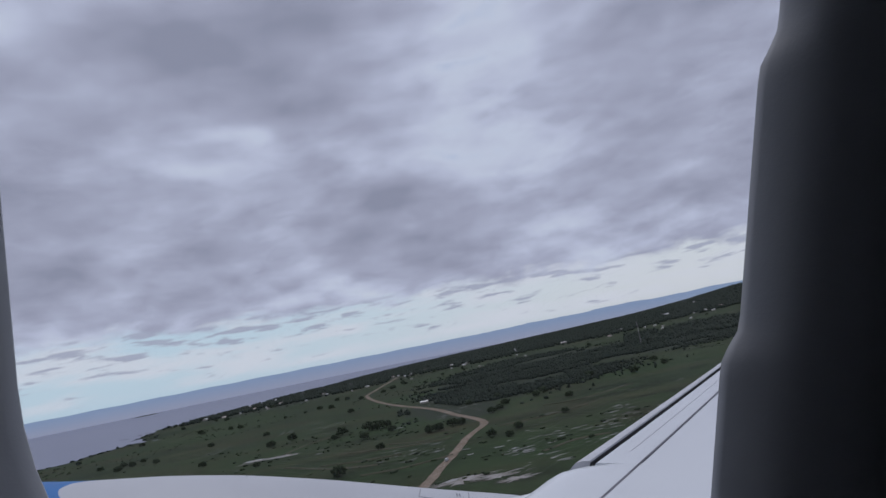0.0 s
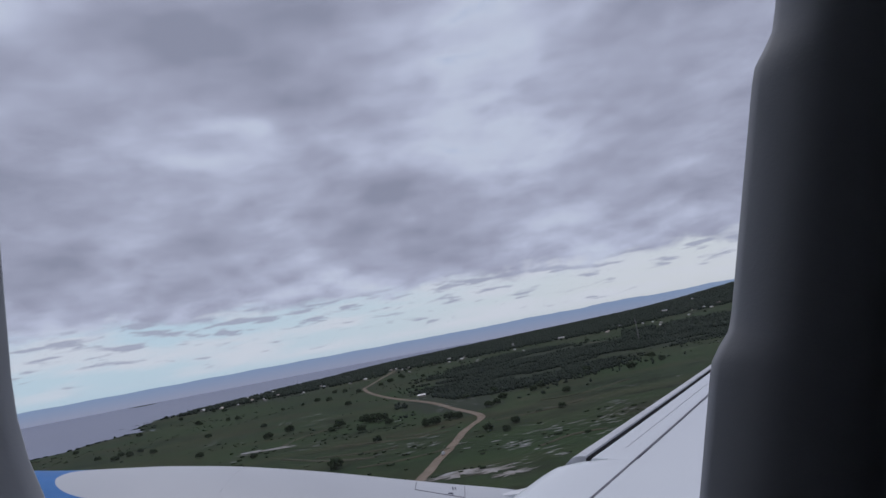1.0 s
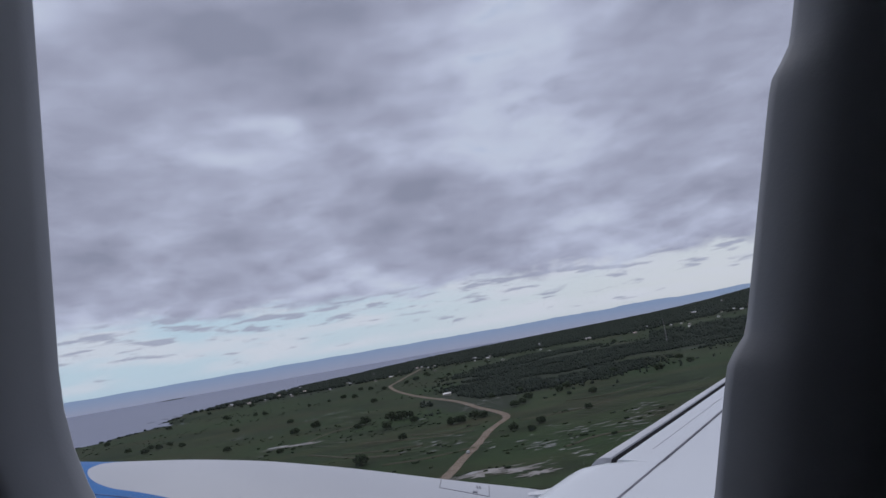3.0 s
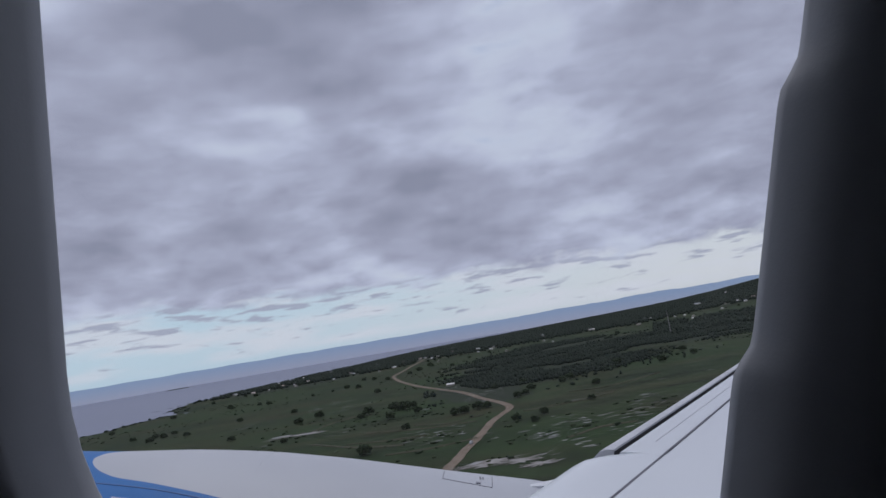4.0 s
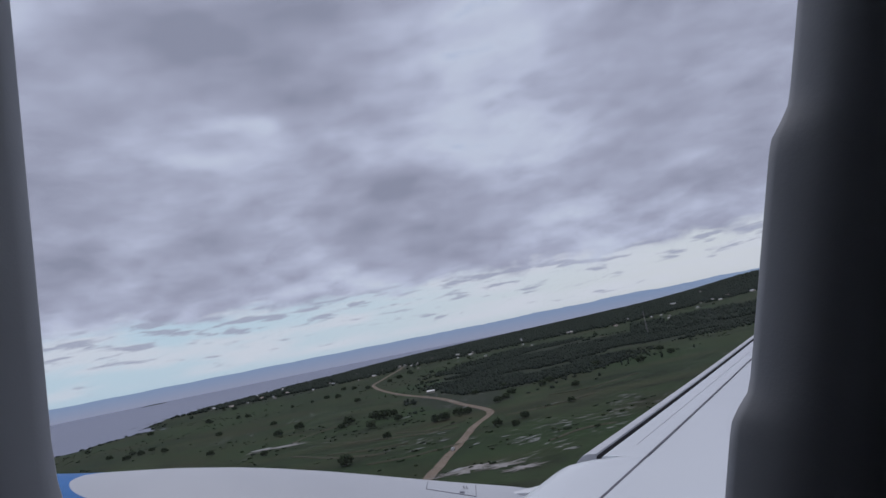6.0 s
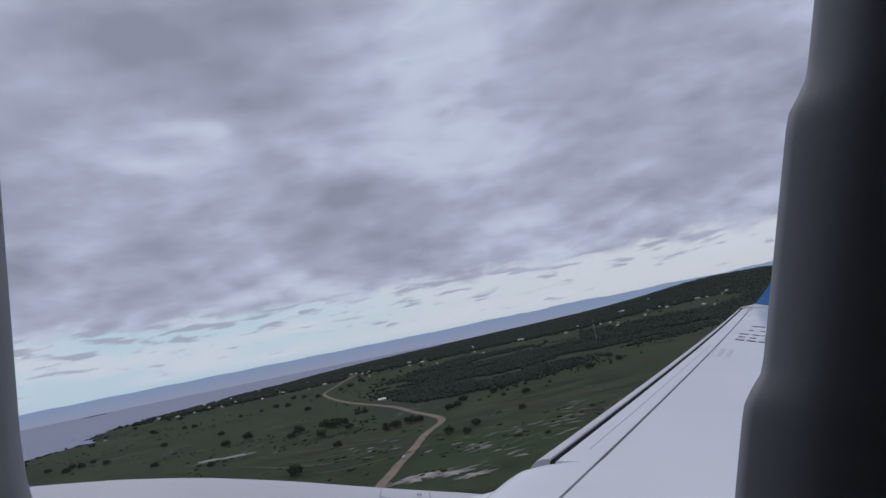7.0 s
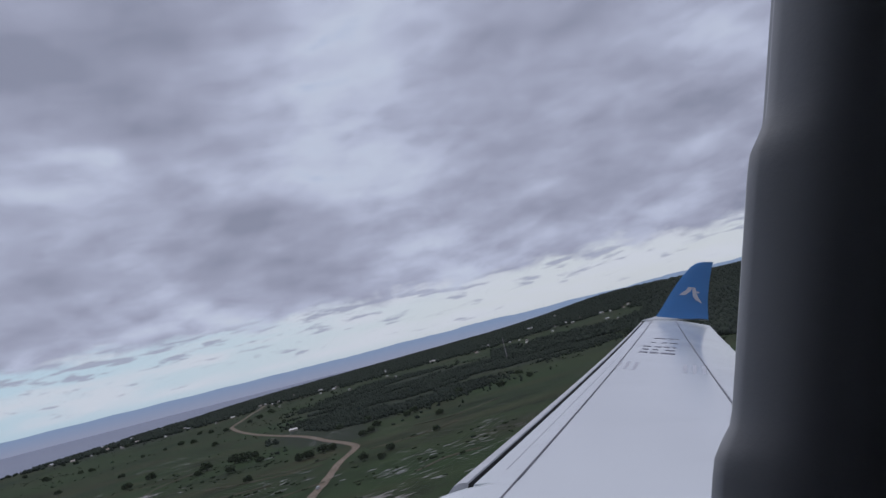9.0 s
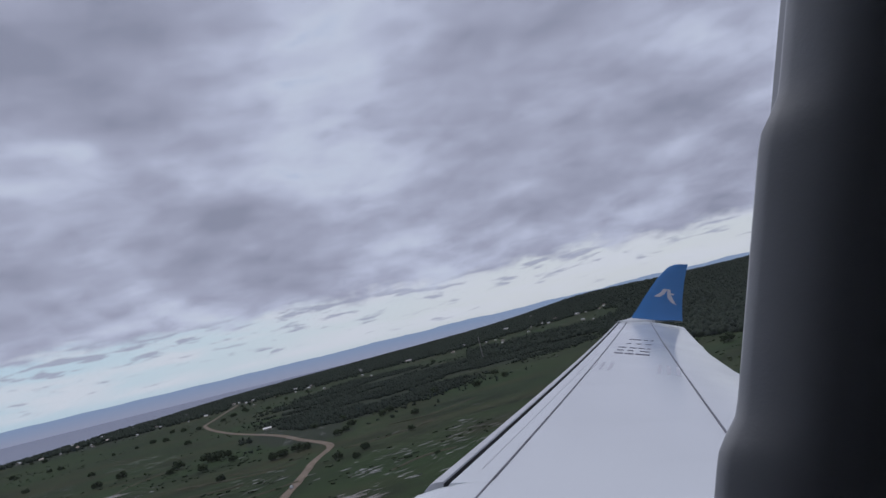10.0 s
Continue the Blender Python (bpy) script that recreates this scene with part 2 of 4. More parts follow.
# ground: rough pasture with dark tussocks, tracks of bare soil and damp hollows
grass = Mat("rough_pasture", rough=0.95, spec=0.1)
g1 = grass.noise(0.0045, 4.0, 0.6, distort=0.4)
g2 = grass.noise(0.022, 5.0, 0.62, grass.coord((1.25, 0.6, 1)))
g3 = grass.noise(0.11, 4.0, 0.6, grass.coord((1.2, 0.7, 1)))
g4 = grass.noise(0.5, 3.0, 0.6, grass.coord((1.3, 0.35, 1)))
base = grass.ramp(g1, ((0.34, (0.025, 0.040, 0.019)), (0.50, (0.036, 0.056, 0.024)), (0.66, (0.045, 0.055, 0.028))))
tuft = grass.ramp(g2, ((0.36, 0.45), (0.53, 1.0), (0.68, 1.30)))
spot = grass.ramp(g3, ((0.34, 0.62), (0.52, 1.0), (0.7, 1.18)))
blades = grass.ramp(g4, ((0.3, 0.8), (0.7, 1.2)))
ground_color = grass.mix(0.85, grass.mix(0.9, base, tuft, "MULTIPLY"), spot, "MULTIPLY")
ground_color = grass.mix(0.8, ground_color, blades, "MULTIPLY")
soil = grass.ramp(grass.noise(0.016, 6.0, 0.65, grass.coord((1.6, 0.4, 1))), ((0.60, 0.0), (0.72, 0.6)))
dry = grass.ramp(grass.noise(0.008, 5.0, 0.6, grass.coord((1.5, 0.5, 1))), ((0.47, 0.0), (0.66, 0.55)))
ground_color = grass.mix(dry, ground_color, (0.066, 0.066, 0.032))
lush = grass.ramp(grass.noise(0.005, 4.0, 0.55, grass.coord((1.3, 0.6, 1)), 0.5), ((0.50, 0.0), (0.62, 0.7)))
ground_color = grass.mix(lush, ground_color, grass.mix(0.8, (0.037, 0.065, 0.024), spot, "MULTIPLY"))
grass.color(grass.mix(soil, ground_color, (0.100, 0.076, 0.048)))

leaf = Mat("tree_foliage", rough=0.9, spec=0.15)
isle = leaf.node("ShaderNodeNewGeometry").outputs["Random Per Island"]
leaf.color(leaf.mix(0.6, leaf.ramp(isle, ((0.0, (0.036, 0.054, 0.027)), (0.6, (0.048, 0.070, 0.033)), (1.0, (0.066, 0.085, 0.040)))), leaf.ramp(leaf.noise(0.6, 5.0), ((0.3, 0.65), (0.7, 1.25))), "MULTIPLY"))
wood = Mat("woodland_foliage", rough=0.95, spec=0.1)
isle = wood.node("ShaderNodeNewGeometry").outputs["Random Per Island"]
wood.color(wood.mix(0.7, wood.ramp(isle, ((0.0, (0.034, 0.046, 0.035)), (0.6, (0.041, 0.054, 0.040)), (1.0, (0.050, 0.064, 0.045)))), wood.ramp(wood.noise(0.012, 4.0), ((0.3, 0.75), (0.7, 1.2))), "MULTIPLY"))
bark = Mat("bark", (0.09, 0.07, 0.05), 0.9)
bark.color(bark.ramp(bark.noise(3.0, 6.0), ((0.3, (0.06, 0.045, 0.03)), (0.7, (0.12, 0.095, 0.07)))))
dirt = Mat("laterite_dirt", rough=0.95, spec=0.1)
dirt.color(dirt.mix(0.6, dirt.ramp(dirt.noise(0.05, 5.0), ((0.3, (0.205, 0.160, 0.122)), (0.7, (0.285, 0.228, 0.178)))), dirt.ramp(dirt.noise(0.5, 4.0), ((0.3, 0.6), (0.7, 1.2))), "MULTIPLY"))
mud = Mat("wet_clay", rough=0.6, spec=0.4)
mud.color(mud.ramp(mud.noise(0.12, 6.0, 0.65), ((0.35, (0.14, 0.12, 0.095)), (0.6, (0.33, 0.31, 0.29)))))
pond_water = Mat("pond_water", (0.27, 0.26, 0.235), 0.28, spec=0.45)
pond_water.bump(pond_water.noise(0.8, 3.0), 0.05, 0.02)
lake = Mat("lake_water", rough=0.42, spec=0.35)
lake.color(lake.ramp(lake.noise(0.0012, 4.0, 0.5, lake.coord((1.0, 0.35, 1))), ((0.3, (0.180, 0.200, 0.285)), (0.7, (0.208, 0.230, 0.322)))))
lake.bump(lake.noise(0.06, 6.0, 0.6), 0.5, 0.6)
bund = Mat("bund_earth", (0.07, 0.07, 0.04), 0.95)
bund.color(bund.ramp(bund.noise(0.2, 4.0), ((0.3, (0.045, 0.05, 0.026)), (0.7, (0.10, 0.088, 0.055)))))
iron_sheet = Mat("roof_iron_sheet", rough=0.45, metal=0.1)
info = iron_sheet.node("ShaderNodeObjectInfo").outputs["Random"]
iron_sheet.color(iron_sheet.mix(0.5, iron_sheet.ramp(info, ((0.0, (0.66, 0.67, 0.70)), (0.8, (0.78, 0.79, 0.80)), (0.92, (0.40, 0.30, 0.26)))), iron_sheet.ramp(iron_sheet.noise(0.8, 5.0), ((0.35, 0.55), (0.6, 1.0))), "MULTIPLY"))
plaster = Mat("house_plaster", rough=0.9)
plaster.color(plaster.ramp(plaster.noise(0.7, 5.0), ((0.3, (0.40, 0.35, 0.29)), (0.7, (0.60, 0.56, 0.50)))))
opening = Mat("dark_opening", (0.03, 0.03, 0.035), 0.4)
car_white = Mat("car_white", (0.75, 0.75, 0.76), 0.25)
tyre = Mat("tyre_rubber", (0.02, 0.02, 0.02), 0.8)
mast_steel = Mat("mast_steel", (0.35, 0.33, 0.33), 0.5)
# glows by itself; distance haze is in its colour, lake-toned low, bluer above
far_haze = bpy.data.materials.new("far_haze_glow")
far_haze.use_nodes = True
far_tree = far_haze.node_tree
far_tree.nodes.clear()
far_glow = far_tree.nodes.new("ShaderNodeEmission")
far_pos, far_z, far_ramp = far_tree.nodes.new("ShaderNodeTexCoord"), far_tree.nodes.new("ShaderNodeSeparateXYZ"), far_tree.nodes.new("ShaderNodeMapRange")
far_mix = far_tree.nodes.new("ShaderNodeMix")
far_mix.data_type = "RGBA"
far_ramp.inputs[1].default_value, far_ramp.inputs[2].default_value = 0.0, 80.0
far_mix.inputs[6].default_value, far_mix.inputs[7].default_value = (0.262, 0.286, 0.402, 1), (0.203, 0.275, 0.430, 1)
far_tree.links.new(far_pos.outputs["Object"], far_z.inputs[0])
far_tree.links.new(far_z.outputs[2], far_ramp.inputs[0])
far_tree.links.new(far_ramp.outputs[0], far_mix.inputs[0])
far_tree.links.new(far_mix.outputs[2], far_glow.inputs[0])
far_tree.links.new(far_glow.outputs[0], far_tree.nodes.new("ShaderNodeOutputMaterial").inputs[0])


litter = Mat("woodland_floor", rough=0.95, spec=0.1)
litter.color(litter.mix(0.7, litter.ramp(litter.noise(0.03, 5.0), ((0.3, (0.030, 0.040, 0.026)), (0.7, (0.044, 0.056, 0.034)))), litter.ramp(litter.noise(0.3, 4.0), ((0.3, 0.7), (0.7, 1.2))), "MULTIPLY"))


# ---- mesh helpers ----
def mat_of(m):
    return m.m if isinstance(m, Mat) else m


def mesh_of(name, verts, faces, materials, smooth=False, sharp=40):
    me = bpy.data.meshes.new(name)
    me.from_pydata([tuple(v) for v in verts], [], faces)
    for m in materials if isinstance(materials, (list, tuple)) else [materials]:
        me.materials.append(mat_of(m))
    if smooth:
        me.polygons.foreach_set("use_smooth", [True] * len(me.polygons))
        me.set_sharp_from_angle(angle=radians(sharp))
    me.update()
    return me


def piece(name, verts, faces, material, parent=None, label="", smooth=False, sharp=40, at=None):
    """One mesh object, under a thing or a part where one is given."""
    ob = new(name, mesh_of(name, verts, faces, material, smooth, sharp))
    if parent is not None:
        ob.parent = parent
    if at is not None:
        ob.matrix_basis = at
    return tagged(ob, label)


def thing(name, at, label, category, group=""):
    ob = new(name)
    ob.matrix_basis = at
    ob.empty_display_size = 0.2
    return tagged(ob, label, category, group)


def sheet(rows, close_u=False):
    """Faces over a list of equal rows of points."""
    n = len(rows[0])
    verts = [p for row in rows for p in row]
    faces = []
    for i in range(len(rows) - 1):
        for j in range(n if close_u else n - 1):
            k = (j + 1) % n
            faces.append((i * n + j, i * n + k, (i + 1) * n + k, (i + 1) * n + j))
    return verts, faces


def box(x0, x1, y0, y1, z0, z1):
    v = [(x, y, z) for z in (z0, z1) for y in (y0, y1) for x in (x0, x1)]
    return v, [(0, 2, 3, 1), (4, 5, 7, 6), (0, 1, 5, 4), (2, 6, 7, 3), (0, 4, 6, 2), (1, 3, 7, 5)]


def joined(parts):
    verts, faces = [], []
    for v, f in parts:
        k = len(verts)
        verts += list(v)
        faces += [tuple(i + k for i in g) for g in f]
    return verts, faces


def lerp_table(table, x):
    if x <= table[0][0]:
        return table[0][1]
    for (a, p), (b, q) in zip(table, table[1:]):
        if x <= b:
            return p + (q - p) * (x - a) / (b - a)
    return table[-1][1]


# ---- the land ----
COAST = [(-5200, -5200), (5200, -5200), (5200, -1000), (4700, -420), (4014, 105), (3600, 390), (2901, 582), (2620, 700), (2330, 752), (2177, 800), (2090, 870), (1960, 868), (1830, 830), (1680, 745), (1590, 745), (1480, 772), (1400, 762), (1352, 810), (1150, 950), (820, 1250), (200, 2000), (-2000, 5200), (-5200, 5200)]
# narrow muddy spits reaching into the lake, and the inlets between them
SPITS = (((1870, 893), (1937, 880), (2091, 880)), ((1720, 800), (1760, 800), (1830, 810)))
INLETS = (((1640, 770), (1600, 715), (1575, 665)), ((1830, 850), (1900, 850), (1990, 855)))


def shore(x, y):
    """Signed distance to the shoreline, in metres: above zero on land (arrays)."""
    best = np.full(x.shape, 1e9)
    inside = np.zeros(x.shape, bool)
    for (ax, ay), (bx, by) in zip(COAST, COAST[1:] + COAST[:1]):
        dx, dy = bx - ax, by - ay
        t = np.clip(((x - ax) * dx + (y - ay) * dy) / (dx * dx + dy * dy), 0, 1)
        best = np.minimum(best, np.hypot(x - ax - t * dx, y - ay - t * dy))
        cross = (ay > y) != (by > y)
        with np.errstate(divide="ignore", invalid="ignore"):
            inside ^= cross & (x < ax + (y - ay) * dx / (dy if dy else 1e-9))
    return np.where(inside, best, -best)


def wave(x, y, s, seed):
    """A cheap smooth field between -1 and 1."""
    r = np.random.RandomState(seed)
    total = np.zeros(x.shape)
    for k in range(7):
        a, p = r.uniform(0, 6.28), r.uniform(0, 6.28)
        f = s * r.uniform(0.6, 1.7)
        total += np.sin((x * math.cos(a) + y * math.sin(a)) * f + p)
    return total / 3.2


def near_line(x, y, line):
    """Distance to a line of points, in metres (arrays)."""
    best = np.full(x.shape, 1e9)
    for (ax, ay), (bx, by) in zip(line, line[1:]):
        t = np.clip(((x - ax) * (bx - ax) + (y - ay) * (by - ay)) / ((bx - ax) ** 2 + (by - ay) ** 2), 0, 1)
        best = np.minimum(best, np.hypot(x - ax - t * (bx - ax), y - ay - t * (by - ay)))
    return best


def land_height(x, y):
    ripple = 8 * wave(x, y, 0.05, 4)
    d = shore(x, y) + 12 * wave(x, y, 0.012, 3) + ripple
    for line in INLETS:
        d = np.minimum(d, near_line(x, y, line) - 9 + 0.6 * ripple)
    for line in SPITS:
        d = np.maximum(d, 9 - near_line(x, y, line) + 0.6 * ripple)
    low = np.where(d > 0, np.minimum(d * 0.03, 2.2), np.maximum(d * 0.05, -6.0))
    away = np.hypot(x, y)
    az = np.degrees(np.arctan2(y, x))
    ridge = np.exp(-(np.maximum(az + 23, 0) / 7.5) ** 2) * (1 - 0.12 * np.clip((-az - 24) / 8, 0, 1)) * np.clip((away - 1500) / 2300, 0, 1) ** 1.3 * 56
    rise = np.clip((-az - 2) / 20, 0, 1) * np.clip((away - 1700) / 2600, 0, 1) * 15
    dry = np.clip(d / 250, 0, 1)
    return low + dry * (ridge + rise) * (1 + 0.12 * wave(x, y, 0.004, 5)) + dry * 0.6 * wave(x, y, 0.011, 6)


radii = np.concatenate(([0.0], np.geomspace(40, 5300, 210)))
angles = np.concatenate((np.linspace(-46, 46, 420), np.linspace(48, 312, 90)))
rr, aa = np.meshgrid(radii, np.radians(angles), indexing="ij")
gx, gy = rr * np.cos(aa), rr * np.sin(aa)
gz = land_height(gx, gy)
n = len(angles)
verts = np.stack((gx, gy, gz), -1).reshape(-1, 3).tolist()
faces = [(i * n + j, (i + 1) * n + j, (i + 1) * n + (j + 1) % n, i * n + (j + 1) % n) for i in range(len(radii) - 1) for j in range(n)]
ground = tagged(piece("ground", verts, faces, [grass, litter], smooth=True, sharp=180), "rough green pasture rising to a wooded ridge by the lake", "ground", kind="structure")

angles = np.radians(np.linspace(0, 360, 180, endpoint=False))
verts = [(0, 0, 0)] + [(5300 * math.cos(a), 5300 * math.sin(a), 0) for a in angles]
faces = [(0, i + 1, (i + 1) % 180 + 1) for i in range(180)]
tagged(piece("lake", verts, faces, lake), "grey-violet lake water under an overcast sky", "water", kind="structure")

# a low dark islet far out
rows = []
for i in range(25):
    a = radians(22.9 + 1.7 * i / 24)
    k = math.sin(math.pi * i / 24) ** 0.5
    rows.append([(r * math.cos(a), r * math.sin(a), z) for r, z in ((4680 - 18 * k, -0.5), (4680 - 10 * k, 3.5 * k), (4680 + 10 * k, 4.5 * k), (4680 + 25 * k, -0.5))])
tagged(piece("islet", *sheet(rows), wood, smooth=True), "low dark wooded islet in the lake", "island", kind="structure")

# far water, shore and hills: a self-lit strip, haze put into its colour
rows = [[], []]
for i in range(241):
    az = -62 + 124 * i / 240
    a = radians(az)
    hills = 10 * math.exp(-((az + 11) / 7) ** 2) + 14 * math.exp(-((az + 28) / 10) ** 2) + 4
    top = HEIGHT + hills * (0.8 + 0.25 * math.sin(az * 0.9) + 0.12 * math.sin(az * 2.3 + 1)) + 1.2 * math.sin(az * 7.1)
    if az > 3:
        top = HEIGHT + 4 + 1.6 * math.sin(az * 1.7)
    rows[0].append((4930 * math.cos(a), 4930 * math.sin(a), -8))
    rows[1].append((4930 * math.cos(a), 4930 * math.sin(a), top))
tagged(piece("backdrop", *sheet(rows), far_haze), "glowing strip of far water, shore and hills with haze in its colour", "distance", kind="structure")


def ground_z(x, y):
    return float(land_height(np.array([float(x)]), np.array([float(y)]))[0])


def strip(points, width, lift, wobble=0.0, seed=1, step=8.0, crown=0.0):
    """A ribbon laid on the land along a line of points."""
    rnd = random.Random(seed)
    line = [Vector((*p, 0)) for p in points]
    fine = []
    for i in range(len(line) - 1):
        a, b = line[max(i - 1, 0)], line[i]
        c, d = line[i + 1], line[min(i + 2, len(line) - 1)]
        k = max(2, int((c - b).length / step))
        for j in range(k):
            t = j / k
            fine.append(0.5 * (2 * b + (c - a) * t + (2 * a - 5 * b + 4 * c - d) * t * t + (3 * b - a - 3 * c + d) * t ** 3))
    fine.append(line[-1])
    rows = []
    for i, p in enumerate(fine):
        way = (fine[min(i + 1, len(fine) - 1)] - fine[max(i - 1, 0)]).normalized()
        side = Vector((-way.y, way.x, 0))
        row = []
        for s in (-1, -0.4, 0.4, 1):
            q = p + side * (width / 2 * s * (1 + wobble * rnd.uniform(-1, 1)))
            row.append((q.x, q.y, ground_z(q.x, q.y) + lift + (crown if abs(s) < 1 else 0.0)))
        rows.append(row)
    return sheet(rows)


ROAD = [(300, 66), (390, 52), (451, 41), (511, 31), (559, 23), (640, 11), (683, 0), (712, -4), (754, 1), (832, 22), (960, 53), (1100, 101), (1249, 147), (1433, 195), (1570, 222), (1640, 232), (1816, 229), (2050, 230), (2353, 228)]
tagged(piece("road", *strip(ROAD, 7.4, 0.25, 0.18, 2), dirt, smooth=True), "winding reddish dirt road through the pasture", "road", kind="structure")
PATHS = [((1050, -700), (1250, -520), (1500, -420), (1800, -300)), ((2200, 228), (2300, 120), (2400, 0), (2450, -150))]
for k, line in enumerate(PATHS):
    tagged(piece("footpath", *strip(line, 5, 0.22, 0.25, 5 + k), dirt, smooth=True), "narrow bare-earth track across the fields", "path", kind="structure")


# low earth banks between the fields
BANKS = (((689, 131), (653, 71), (648, 26)), ((630, 138), (613, 101), (607, 67)), ((539, 91), (538, 57), (553, 24)), ((687, 85), (665, 52), (685, 21)), ((669, 178), (602, 123), (575, 82)), ((783, 206), (829, 197), (870, 172)), ((665, -15), (670, -56), (696, -101)), ((760, -66), (750, -105), (801, -167)), ((495, -37), (517, -63), (517, -87)))
for k, line in enumerate(BANKS):
    tagged(piece("field_bank", *strip(line, 3.0, 0.12, 0.45, 70 + k, 6.0, 0.7), bund, smooth=True), "low dark grassy bank between pasture plots", "earth bank", kind="structure")


def patch(cx, cy, rx, ry, turn, lift, seed, n=22, rag=0.35):
    """An uneven flat patch lying on the land."""
    rnd = random.Random(seed)
    c, s = math.cos(radians(turn)), math.sin(radians(turn))
    verts = [(cx, cy, ground_z(cx, cy) + lift)]
    for i in range(n):
        a = 2 * math.pi * i / n
        k = 1 + rag * rnd.uniform(-1, 0.6)
        u, v = rx * k * math.cos(a), ry * k * math.sin(a)
        verts.append((cx + u * c - v * s, cy + u * s + v * c, ground_z(cx, cy) + lift))
    return verts, [(0, i + 1, (i + 1) % n + 1) for i in range(n)]


for k, (cx, cy, rx, ry, turn) in enumerate(((772, 222, 26, 8, -78), (452, 18, 24, 9, -80), (446, -4, 15, 7, -80), (428, -14, 12, 6, -75), (766, 200, 14, 7, -70))):
    tagged(piece("clay_flat", *patch(cx, cy, rx, ry, turn, 0.3, 40 + k, 44, 0.75), mud), "pale bare wet clay in the grass", "bare ground", kind="structure")
for k, (cx, cy, rx, ry, turn) in enumerate(((779, 238, 13, 5, -75), (768, 212, 8, 3.5, -80), (456, 24, 6, 3, -60))):
    tagged(piece("pond", *patch(cx, cy, rx, ry, turn, 0.45, 60 + k), pond_water), "shallow muddy pond shining under the sky", "pond", kind="structure")

# flooded paddies: quads of water between low earth banks, in a chain along the valley
rnd = random.Random(9)
PADDY = [(279, -169), (318, -236), (344, -300), (434, -351), (468, -395), (502, -468), (560, -560), (640, -660)]
bank_parts = []
line = [Vector(p) for p in PADDY]
for i in range(len(line) - 1):
    a, b = line[i], line[i + 1]
    way = (b - a).normalized()
    side = Vector((-way.y, way.x))
    steps = max(2, int((b - a).length / 16))
    for j in range(steps):
        p = a + (b - a) * (j / steps)
        for lane in (-1, 0, 1):
            if rnd.random() < 0.32:
                continue
            o = p + side * (lane * 13 + rnd.uniform(-3, 3))
            L, Wd = (b - a).length / steps * 0.84, rnd.uniform(8, 11.5)
            z = ground_z(o.x, o.y) + 0.35
            quad = [o, o + way * L * rnd.uniform(0.8, 1.05), o + way * L + side * Wd * rnd.uniform(0.8, 1.05), o + side * Wd]
            tagged(piece("paddy", [(q.x, q.y, z) for q in quad], [(0, 1, 2, 3)], pond_water), "flooded paddy plot shining between earth banks", "paddy field", "flooded plots in the valley", "structure")
            for m in range(4):
                u, v = quad[m], quad[(m + 1) % 4]
                w = (v - u).normalized()
                t = Vector((-w.y, w.x)) * 0.7
                pts = [u - t, v - t, v + t, u + t]
                zz = [z - 0.4] * 4 + [z + 0.35] * 4
                bank_parts.append(([(q.x, q.y, h) for q, h in zip(pts + pts, zz)], [(0, 1, 5, 4), (1, 2, 6, 5), (2, 3, 7, 6), (3, 0, 4, 7), (4, 5, 6, 7)]))
tagged(piece("paddy_banks", *joined(bank_parts), bund), "low grassy earth banks round the flooded plots", "earth bank", kind="stuff")
# scattered slivers of standing water in the grass
slivers = []
for k in range(150):
    x, y = rnd.uniform(420, 1250), rnd.uniform(-420, 330)
    if abs(y) > x * 0.42 or abs(math.sin(x * 0.013 + y * 0.009)) < 0.72:
        continue
    slivers.append(patch(x, y, rnd.uniform(2, 7), rnd.uniform(0.6, 1.6), -80 + rnd.uniform(-14, 14), 0.3, 200 + k, 10, 0.5))
for cx, cy, turn in ((548, -32, -80), (535, -95, -82), (603, -126, -80), (490, -44, -78), (1010, 205, -75), (1090, 260, -70), (880, 20, -78), (600, 60, -74), (980, 330, -74)):
    for k in range(22):
        x, y = cx + rnd.uniform(-45, 45), cy + rnd.uniform(-26, 26)
        slivers.append(patch(x, y, rnd.uniform(1.5, 5.5), rnd.uniform(0.45, 1.2), turn + rnd.uniform(-6, 6), 0.3, int(cx + k), 10, 0.5))
tagged(piece("puddles", *joined(slivers), pond_water), "thin slivers of standing water in the pasture", "puddle", kind="stuff")


# ---- woods, scrub and trees ----
def ico(level):
    bm = bmesh.new()
    bmesh.ops.create_icosphere(bm, subdivisions=level, radius=1.0)
    v = np.array([tuple(p.co) for p in bm.verts])
    f = np.array([[p.index for p in q.verts] for q in bm.faces])
    bm.free()
    return v, f


